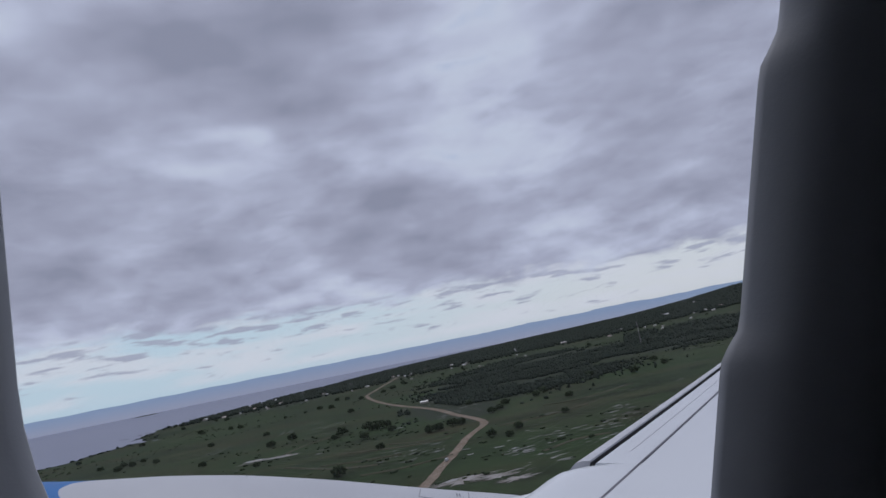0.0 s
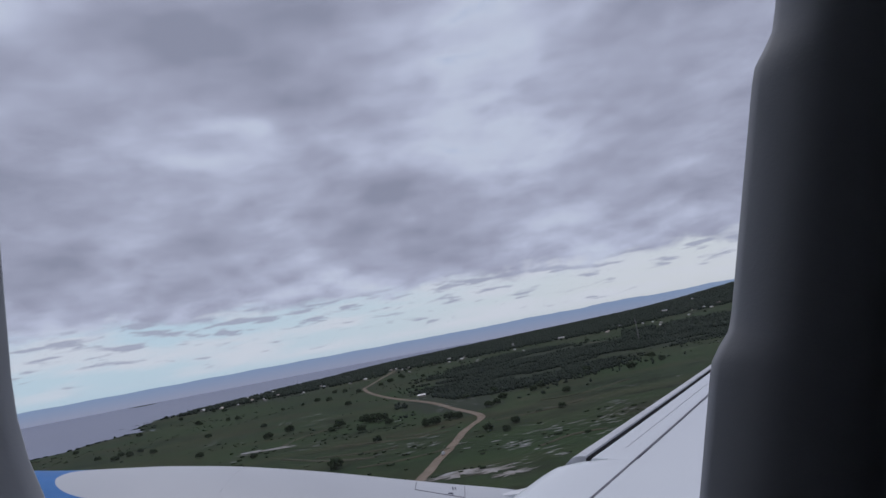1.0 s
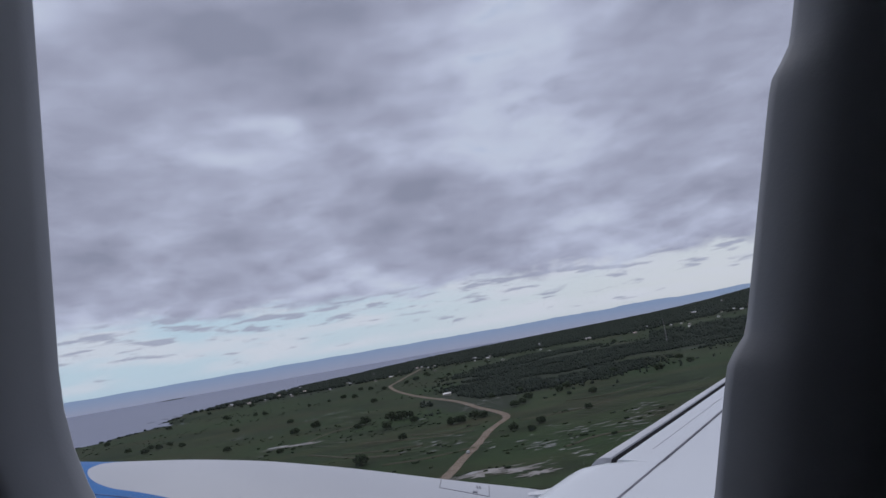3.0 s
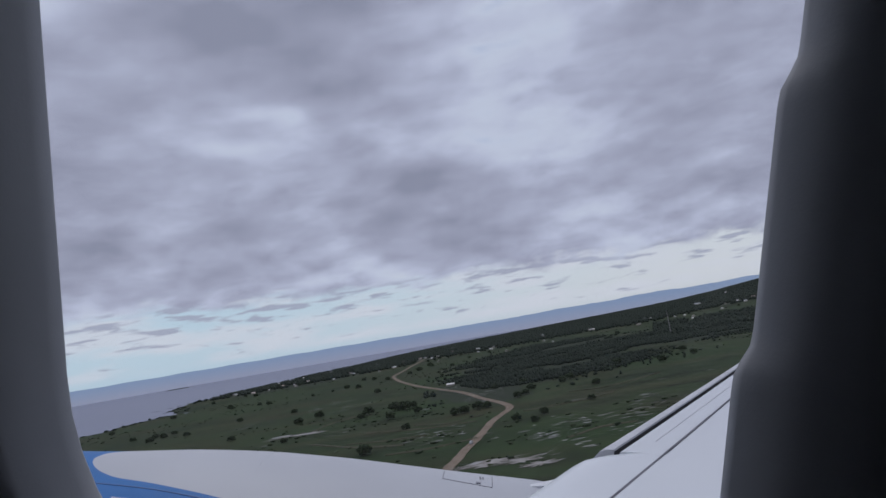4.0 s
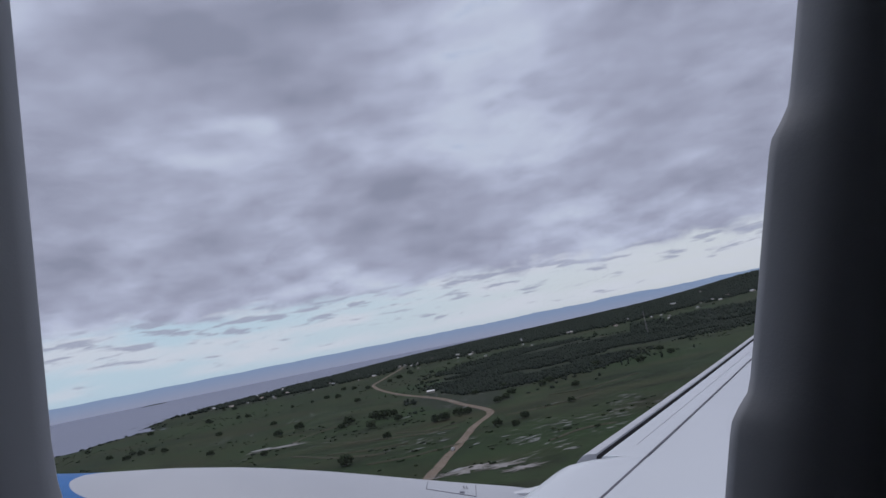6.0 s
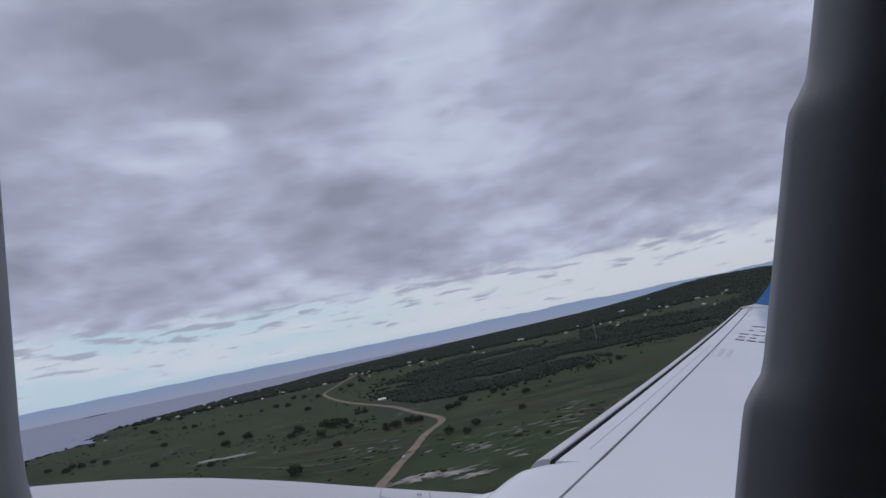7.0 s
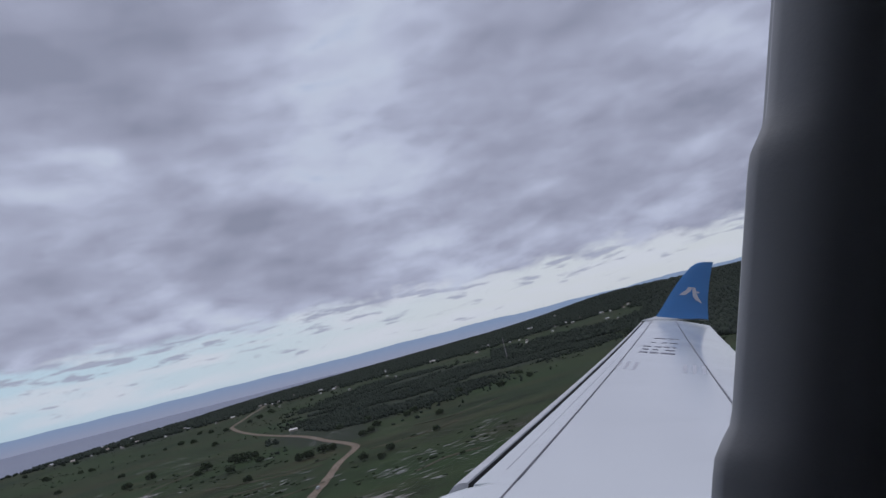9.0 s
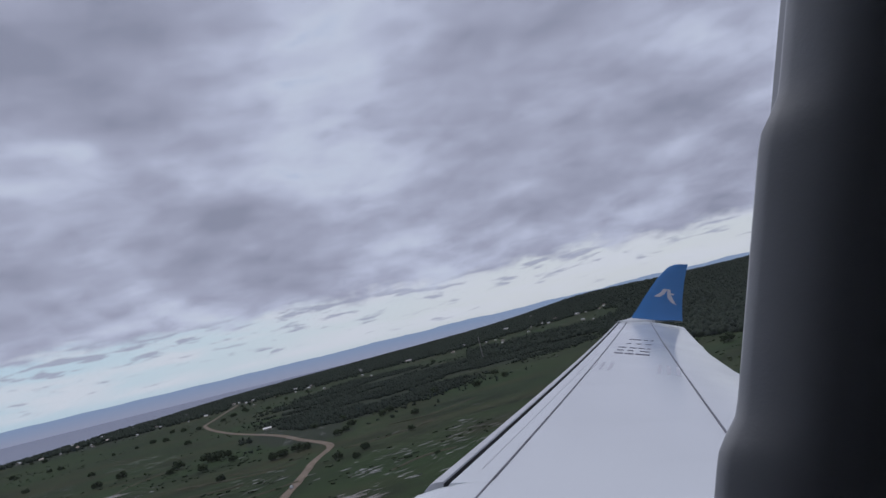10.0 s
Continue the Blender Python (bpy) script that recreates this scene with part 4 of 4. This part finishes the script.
def decal(quad, lift=0.005):
    """A small flat marking on the wing; corners as x, y."""
    pts = [skin(*q) for q in quad]
    v = [(x, y, z + lift) for x, y, z in pts] + [(x, y, z - 0.002) for x, y, z in pts]
    return v, [(0, 1, 2, 3), (0, 4, 5, 1), (1, 5, 6, 2), (2, 6, 7, 3), (3, 7, 4, 0)]


# registration as plain bars across the chord, in rows along the span
along, across = Vector((0.885, -0.465)), Vector((-0.79, -0.61))
REG = [Vector(c) for c in ((11.28, -4.25), (10.85, -4.58), (13.12, -5.79), (13.49, -5.41))]


def reg_at(u, v):
    low_edge, high_edge = REG[0].lerp(REG[1], u), REG[3].lerp(REG[2], u)
    return low_edge.lerp(high_edge, v)


def reg_bar(u0, u1, v0, v1):
    piece("registration_bar", *decal([reg_at(u0, v0), reg_at(u1, v0), reg_at(u1, v1), reg_at(u0, v1)]), marking, wing, "dark grey painted bar")


for v0, v1, spans in ((0.00, 0.055, ((0.00, 0.24), (0.30, 0.54), (0.60, 0.98))), (0.17, 0.215, ((0.04, 0.22), (0.34, 0.50), (0.70, 0.96))), (0.34, 0.385, ((0.02, 0.26), (0.36, 0.56), (0.62, 0.80), (0.88, 0.98))), (0.60, 0.64, ((0.20, 0.34), (0.52, 0.66), (0.78, 0.98))), (0.88, 0.93, ((0.22, 0.60), (0.70, 0.84), (0.90, 1.00)))):
    for u0, u1 in spans:
        reg_bar(u0, u1, v0, v1)
for cx, cy in ((9.96, -3.50), (9.40, -4.07)):
    for k in range(3):
        o = Vector((cx, cy)) + across * (0.11 * k - 0.1)
        w, q = along * 0.38, across * 0.022
        piece("stencil_bar", *decal([o - w - q, o - w + q, o + w + q, o + w - q], 0.002), faded, wing, "faded grey stencil bar")


def words_mesh(words, size, slant=0.0, paint=seam):
    """Flat raised lettering in the built-in font, baseline along x."""
    curve = bpy.data.curves.new("painted_words", "FONT")
    curve.body, curve.size, curve.extrude, curve.shear = words, size, 0.001, slant
    ob = bpy.data.objects.new("painted_words", curve)
    scene.collection.objects.link(ob)
    me = bpy.data.meshes.new_from_object(ob.evaluated_get(bpy.context.evaluated_depsgraph_get()))
    bpy.data.objects.remove(ob)
    me.materials.clear()
    me.materials.append(mat_of(paint))
    return me


# the ends of a two-line warning behind the spar seam, read towards the tail
for words, x, y in (("O HILI", 4.218, -0.366), ("EA", 4.224, -0.469)):
    right = Vector((0.82, -0.57, 0.05)).normalized()
    normal = Vector((-0.06, 0, 1))
    normal = (normal - right * normal.dot(right)).normalized()
    m = Matrix((right, normal.cross(right), normal)).transposed().to_4x4()
    m.translation = (x, y, surf(x) + 0.006)
    ob = new("painted_words", words_mesh(words, 0.056, 0.9))
    ob.parent = root
    ob.matrix_basis = m
    tagged(ob, "dark painted warning letters")

# landing light in the nose of the inboard wing
ARC = [Vector(c) for c in ((4.355, -0.050), (4.42, -0.105), (4.472, -0.19), (4.470, -0.29), (4.44, -0.39))]
rows = []
for i in range(25):
    u = i / 24 * (len(ARC) - 1)
    j = min(int(u), len(ARC) - 2)
    t = u - j
    p0, p1, p2, p3 = ARC[max(j - 1, 0)], ARC[j], ARC[j + 1], ARC[min(j + 2, len(ARC) - 1)]
    c = 0.5 * (2 * p1 + (p2 - p0) * t + (2 * p0 - 5 * p1 + 4 * p2 - p3) * t * t + (3 * p1 - p0 - 3 * p2 + p3) * t ** 3)
    z = surf(c.x) + 0.003 + 0.004 * math.sin(math.pi * i / 24)
    rows.append([(c.x + 0.006 * math.cos(q), c.y + 0.004 * math.cos(q), z + 0.005 * math.sin(q)) for q in (0, 0.8, 1.57, 2.36, 3.14, 4.71)])
light = piece("light_rim", *sheet(rows, True), wing_paint, root, "curved pale rim of the landing light", True)
# no real hollow: a grey sheet over the skin paints its shade
rows = []
for i in range(9):
    u = i / 8
    far, near = Vector((4.425 + 0.03 * u, -0.150 - 0.085 * u)), Vector((4.15, 0.0 - 0.14 * u))
    line = [far.lerp(near, k / 6) for k in range(7)]
    rows.append([(q.x, q.y, surf(q.x) + 0.005 + 0.003 * math.sin(math.pi * u)) for q in line])
piece("light_well_shade", *sheet(rows), hollow_shade, root, "shaded hollow of the landing light", True)
rows = [[(x + w, y, surf(x) + 0.0055) for w in (-0.003, 0.003)] for x, y in ((4.455, -0.385), (4.36, -0.34), (4.26, -0.30), (4.15, -0.25))]
piece("light_seam", *sheet(rows), faint_seam, root)

# winglet: white foot, blue blade
LET = [(16.84, -6.80, -8.40, 0.115, 0.0), (16.93, -7.02, -8.44, 0.15, 0.05), (17.00, -7.22, -8.48, 0.21, 0.13), (17.10, -7.42, -8.53, 0.40, 0.13), (17.22, -7.70, -8.62, 0.72, 0.10), (17.34, -8.04, -8.75, 1.08, 0.06), (17.43, -8.34, -8.87, 1.34, 0.03), (17.47, -8.50, -8.93, 1.43, 0.01), (17.48, -8.64, -8.95, 1.465, 0.0)]


def blade(s, c, side=-1):
    """A point of the winglet: row s, fraction c of the chord, on its inner or outer face."""
    i = min(int(s), len(LET) - 2)
    u = s - i
    x, le, te, z, drop = (p + (q - p) * u for p, q in zip(LET[i], LET[i + 1]))
    thick = 0.045 * (1 - 0.06 * s) * math.sin(math.pi * min(max(c, 0.0), 1.0) ** 0.7)
    return Vector((x + side * thick, le + (te - le) * c, z - drop * c + (0.03 * (1 - s / 8) if s < 2 and side > 0 else 0)))


CH = [0, 0.03, 0.1, 0.25, 0.45, 0.65, 0.85, 1.0]
for name, s0, s1, paint, label in (("winglet_foot", 0, 2, wing_paint, "white curved foot of the winglet"), ("winglet", 2, 8, blue_paint, "bright blue winglet with a white emblem")):
    rows = []
    for i in range(13):
        s = s0 + (s1 - s0) * i / 12
        rows.append([blade(s, c) for c in CH] + [blade(s, c, 1) for c in reversed(CH[1:-1])])
    v, f = sheet(rows, True)
    n = len(rows[0])
    made = piece(name, v, f + [tuple(range(len(v) - n, len(v)))], paint, plane, label, True, 50)


def emblem(points):
    inner = [blade(s, c) + Vector((-0.012, 0, 0)) for s, c in points]
    outer = [p + Vector((0.012, 0, 0)) for p in inner]
    n = len(points)
    return inner + outer, [tuple(range(n))] + [(i, i + n, (i + 1) % n + n, (i + 1) % n) for i in range(n)]


for shape in (((4.00, 0.22), (4.00, 0.36), (4.22, 0.46), (4.50, 0.50), (4.50, 0.36), (4.30, 0.34)), ((4.50, 0.50), (4.50, 0.58), (4.20, 0.64), (3.85, 0.76), (3.58, 0.84), (3.74, 0.68), (4.0, 0.58), (4.3, 0.52)), ((4.20, 0.62), (4.30, 0.62), (4.26, 0.74), (4.18, 0.72))):
    piece("emblem", *emblem(shape), sign_white, made, "plain white emblem shape", False)

# engine
ENGINE = (5.45, 0.0, -2.05)
R_COWL = [(-2.2, 0.74), (-1.5, 0.88), (-0.8, 1.0), (-0.3, 1.055), (-0.05, 1.064), (0.2, 1.076), (0.74, 1.108), (1.2, 1.120), (1.62, 1.106), (1.9, 1.082), (2.13, 1.062), (2.3, 1.056), (2.5, 1.050), (2.62, 1.040)]


def cowl_r(y):
    a = lerp_table(R_COWL, y)
    return 0.5 * a + 0.25 * (lerp_table(R_COWL, y - 0.12) + lerp_table(R_COWL, y + 0.12))


def cowl(y, deg, lift=0.0):
    """On the cowling, deg from its crown towards the cabin."""
    r, a = cowl_r(y) + lift, radians(deg)
    return Vector((-r * math.sin(a), y, r * math.cos(a)))


cowl_paint = painted("cowl_paint", (0.024, 0.18, 0.50), 0.42, 0.10)
cowl_paint.b.inputs["Specular IOR Level"].default_value = 0.22
pos = cowl_paint.node("ShaderNodeSeparateXYZ")
cowl_paint.link(cowl_paint.coord(), pos.inputs[0])
ang = cowl_paint.calc("MULTIPLY", cowl_paint.calc("ARCTAN2", cowl_paint.calc("ABSOLUTE", pos.outputs[0]), pos.outputs[2]), 57.2958)
run = cowl_paint.calc("SUBTRACT", 2.10, pos.outputs[1])
edge = cowl_paint.calc("ADD", cowl_paint.calc("MULTIPLY", run, 12.6), cowl_paint.calc("MULTIPLY", cowl_paint.calc("POWER", cowl_paint.calc("SUBTRACT", 1.0, cowl_paint.calc("POWER", cowl_paint.calc("SUBTRACT", 1.0, cowl_paint.calc("MULTIPLY", run, 3.2, True)), 2.0)), 0.5), 13.5))
is_white = cowl_paint.calc("MULTIPLY", cowl_paint.calc("SUBTRACT", edge, ang), 6.0, True)
is_white = cowl_paint.calc("MULTIPLY", is_white, cowl_paint.calc("MULTIPLY", run, 80.0, True))
had = cowl_paint.b.inputs["Base Color"].links[0].from_socket
pale = cowl_paint.ramp(cowl_paint.noise(1.1, 4.0), ((0.3, (0.54, 0.555, 0.59)), (0.7, (0.60, 0.615, 0.645))))
cowl_paint.color(cowl_paint.mix(is_white, had, pale))

engine = new("engine")
engine.matrix_basis = Matrix.Translation(ENGINE)
engine.parent = plane
rows = []
for i in range(64):
    y = 2.62 - 4.82 * i / 63
    rows.append([cowl(y, -180 + 360 * j / 96) for j in range(96)])
cowling = piece("cowling", *sheet(rows, True), cowl_paint, engine, "blue engine cowling with a white top", True, 60)
rows = []
for y, r in ((2.60, 1.043), (2.72, 1.025), (2.82, 0.99), (2.87, 0.95), (2.86, 0.91), (2.78, 0.87), (2.5, 0.84), (1.9, 0.86)):
    rows.append([(r * math.sin(6.283 * j / 72), y, r * math.cos(6.283 * j / 72)) for j in range(72)])
piece("inlet_lip", *sheet(rows, True), bare_metal, engine, "polished metal inlet lip", True, 60)
disc = [(0.86 * math.sin(6.283 * j / 48), 1.9, 0.86 * math.cos(6.283 * j / 48)) for j in range(48)]
piece("fan", disc + [(0, 2.35, 0)], [(j, (j + 1) % 48, 48) for j in range(48)], fan_black, engine, "dark fan inside the inlet")
disc = [(0.73 * math.sin(6.283 * j / 48), -2.19, 0.73 * math.cos(6.283 * j / 48)) for j in range(48)]
piece("exhaust", disc + [(0, -2.9, 0)], [((j + 1) % 48, j, 48) for j in range(48)], bare_metal, engine, "metal exhaust cone")
rows = []
for y, w, z0, z1 in ((-0.25, 0.02, 1.02, 1.055), (-0.6, 0.12, 0.95, 1.12), (-1.2, 0.2, 0.85, 1.2), (-2.6, 0.2, 0.7, 1.15), (-3.4, 0.05, 1.0, 1.1)):
    rows.append([(-w, y, z0), (-w, y, z1), (w, y, z1), (w, y, z0)])
piece("pylon", *sheet(rows, True), white_paint, engine, "white engine pylon", True)


def cowl_line(points, width, lift=0.004):
    """A thin strip on the cowling along (y, degrees) points."""
    fine = []
    for (y0, a0), (y1, a1) in zip(points, points[1:]):
        fine += [(y0 + (y1 - y0) * k / 8, a0 + (a1 - a0) * k / 8) for k in range(8)]
    fine.append(points[-1])
    rows = []
    for i, p in enumerate(fine):
        a, b = cowl(*fine[max(i - 1, 0)]), cowl(*fine[min(i + 1, len(fine) - 1)])
        at = cowl(*p)
        normal = Vector((at.x, 0, at.z)).normalized()
        side = (b - a).cross(normal).normalized() * width / 2
        rows.append([at - side - normal * 0.003, at - side + normal * lift, at + side + normal * lift, at + side - normal * 0.003])
    return sheet(rows)


piece("cowl_seam", *cowl_line([(2.30, 16.5), (1.93, 19.1), (1.59, 22.0), (1.28, 25.2), (1.04, 27.6), (1.05, 31), (0.6, 36)], 0.005, 0.002), sign_blue, engine, "dark blue panel joint")
piece("cowl_seam", *cowl_line([(0.21, -7), (0.21, 3.1), (-0.05, 6.0), (-0.05, -6)], 0.0035, 0.002), marking, engine, "thin grey outline of the access hatch")
piece("cowl_seam", *cowl_line([(1.16, -25), (1.16, 26)], 0.003, 0.0015), faint_seam, engine, "faint grey panel joint")
piece("hatch_mark", *cowl_line([(0.035, 3.6), (0.010, 3.8)], 0.018), marking, engine)
piece("hatch_mark", *cowl_line([(0.015, -3.0), (0.012, 0.0)], 0.006), marking, engine)
piece("hatch_mark", *cowl_line([(0.0, -3.0), (-0.003, 0.0)], 0.006), marking, engine)


def notice(y, deg, size, lines):
    """Words on the cowling on pale plates, read from the front towards the tail."""
    at = cowl(y, deg, 0.002)
    normal = Vector((at.x, 0, at.z)).normalized()
    right = (cowl(y - 0.22, deg) - cowl(y, deg)).normalized()
    normal = (normal - right * normal.dot(right)).normalized()
    right = (right * math.cos(radians(8)) - normal.cross(right) * math.sin(radians(8))).normalized()
    upward = normal.cross(right)
    m = Matrix((right, upward, normal)).transposed().to_4x4()
    m.translation = at
    for k, words in enumerate(lines):
        curve = bpy.data.curves.new("warning_words", "FONT")
        curve.body, curve.size, curve.extrude, curve.shear = words, size, 0.001, 0.25
        ob = bpy.data.objects.new("warning_words", curve)
        scene.collection.objects.link(ob)
        dg = bpy.context.evaluated_depsgraph_get()
        me = bpy.data.meshes.new_from_object(ob.evaluated_get(dg))
        bpy.data.objects.remove(ob)
        me.materials.clear()
        me.materials.append(mat_of(sign_blue))
        width = max(p.co.x for p in me.vertices)
        shift = Vector((0.004 if k else 0.0, -k * size * 1.0, 0))
        w, h = width, size
        plate = piece("warning_plate", [(-0.014, -0.2 * h, -0.006), (w + 0.004, -0.2 * h, -0.006), (w + 0.014, 0.84 * h, -0.006), (-0.004, 0.84 * h, -0.006), (-0.014, -0.2 * h, 0.001), (w + 0.004, -0.2 * h, 0.001), (w + 0.014, 0.84 * h, 0.001), (-0.004, 0.84 * h, 0.001)], [(4, 5, 6, 7), (0, 1, 5, 4), (1, 2, 6, 5), (2, 3, 7, 6), (3, 0, 4, 7)], sign_white, engine, "pale plate with blue warning words", at=m @ Matrix.Translation(shift))
        words_ob = new("warning_words", me)
        words_ob.parent = plate
        words_ob.location = (0, 0, 0.002)
    return m


notice(1.775, 26.4, 0.031, ("USIKANYAGE", "NO STEP"))
notice(0.98, 30.4, 0.022, ("USIKANYAGE", "NO STEP"))

# ---- fuselage, cabin side and window ----
R_HULL, Z_HULL = 1.87, -0.35


def hull_x(z):
    return math.sqrt(max(0.01, R_HULL ** 2 - (z - Z_HULL) ** 2))


# rows of the hull: unseen far-side openings, in every second band, brighten the cabin
FAR = [-3.75 + 0.52 * k for k in range(15)]
ys = sorted([-16.0, -4.2, -0.33, 0.36, 4.2, 13.0] + [y + d for y in FAR for d in (-0.14, 0.14)])
degs = [-180, -176, -170, -160, -150, -140, -130, -120, -110, -100, -90, -80, -70, -60, -50, -40, -30, -20, -12, -3.5, 3, 9, 16, 23, 29, 36, 44, 52, 60, 70, 80, 90, 100, 110, 120, 130, 140, 150, 160, 166]
rows = [[(R_HULL * math.cos(radians(d)), y, Z_HULL + R_HULL * math.sin(radians(d))) for d in degs] for y in ys]
v, f = sheet(rows, True)
n = len(degs)


def is_open(q):
    y = (ys[q[0] // n] + ys[q[0] // n + 1]) / 2
    band_at = q[0] % n
    if degs.index(-3.5) <= band_at < degs.index(29) and -0.33 < y < 0.36:
        return True
    return band_at == n - 1 and any(abs(y - w) < 0.13 for w in FAR)


f = [q for q in f if not is_open(q)]
f += [tuple(range(n)), tuple(range(len(v) - 1, len(v) - n - 1, -1))]
hull = piece("fuselage", v, f, cabin_dark, plane, "fuselage shell round the dim cabin", True, 60)

WIN_Y, WIN_A, WIN_LOW, WIN_HIGH = 0.0567, 0.1062, -0.125, 0.245


def step(v, width=0.0035):
    return 0.5 + 0.5 * math.tanh(v / width)


def rear_edge(z):
    """The window's rear edge, with its two moulded notches."""
    return -0.0490 + 0.01 * z - 0.0043 * step(z - 0.0701) + 0.0046 * step(-0.0095 - z)


def front_edge(z):
    return 0.1625 + 0.006 * z


def ring(dx, off, kink=1.0, on_hull=False, n=48):
    """A rounded-rectangle ring of the window, off outwards, dx out from the wall's leaning plane."""
    pts = []
    for sy, z_end, r, a0 in ((1, WIN_HIGH, 0.085, 0), (-1, WIN_HIGH, 0.085, 90), (-1, WIN_LOW, 0.07, 180), (1, WIN_LOW, 0.098, 270)):
        cy, cz = sy * (WIN_A - r), z_end + (r if z_end < 0 else -r)
        arc = [(cy + (r + off) * math.cos(radians(a0 + 7.5 * i)), cz + (r + off) * math.sin(radians(a0 + 7.5 * i))) for i in range(13)]
        if pts:
            (y0, z0), (y1, z1) = pts[-1], arc[0]
            pts += [(y0 + (y1 - y0) * k / n, z0 + (z1 - z0) * k / n) for k in range(1, n)]
        pts += arc
    (y0, z0), (y1, z1) = pts[-1], pts[0]
    pts += [(y0 + (y1 - y0) * k / n, z0 + (z1 - z0) * k / n) for k in range(1, n)]
    out_pts = []
    for y, z in pts:
        zc = min(max(z, WIN_LOW), WIN_HIGH)
        side = min(1.0, abs(y) / 0.08)
        plain = rear_edge(0.03) if y < 0 else front_edge(0.03)
        real = rear_edge(zc) if y < 0 else front_edge(zc)
        deep = (1.0 + 0.8 * min(1.0, y / 0.08) if y > 0 else 1.0 - 0.1 * min(1.0, -y / 0.08)) if dx < 0 and off < 0.02 else 1.0
        x = hull_x(z) + 0.003 if on_hull else 1.715 - 0.253 * z + max(dx * deep, -0.0316)
        flush = WIN_A + (plain - WIN_Y if y < 0 else WIN_Y - plain)
        out_pts.append((x, y + WIN_Y + side * (flush if y < 0 else -flush) + side * kink * (real - plain), z))
    return out_pts


window = thing("window_1", AIR, "oval cabin window with a grey plastic surround", "window")
window["kind"] = "structure"
piece("outer_frame", *sheet([ring(0, 0.25, 0, True), ring(0.105, 0.095, 0), ring(0.06, 0.055, 0), ring(0.034, 0.0245, 0)], True), gasket, window, "pale outer window frame", True)
piece("gasket", *sheet([ring(0.034, 0.0245, 0), ring(0.030, 0.0205, 0.3), ring(0.022, 0.0145, 0.5), ring(0.014, 0.0090, 0.6), ring(0.006, 0.006, 0.8)], True), gasket, window, "grey rubber seal of the pane", True)
piece("surround", *sheet([ring(0.006, 0.006, 0.8), ring(0.003, 0.0015), ring(0.0, 0.0), ring(-0.004, 0.0008, 0.85), ring(-0.009, 0.0030, 0.6), ring(-0.0145, 0.0055, 0.4), ring(-0.019, 0.0085, 0.25), ring(-0.023, 0.0125, 0.15), ring(-0.0265, 0.0180, 0.1), ring(-0.029, 0.0250, 0.0), ring(-0.0305, 0.033, 0.0), ring(-0.0313, 0.044, 0), ring(-0.0316, 0.060, 0)], True), lip_plastic, window, "moulded grey window surround", True, 80)
glass = ring(0.027, 0.019, 0)
pane = piece("pane", glass, [tuple(range(len(glass)))], pane_mat, window, "clear acrylic pane")
pane.visible_shadow = False
wall = piece("wall_cabin", *sheet([ring(-0.0316, 0.060, 0), ring(-0.032, 0.10, 0), ring(-0.032, 0.2, 0), ring(-0.032, 0.45, 0)], True), liner, None, "", True, at=AIR)
tagged(wall, "dim plastic cabin side panel round the window", "cabin wall", kind="structure")
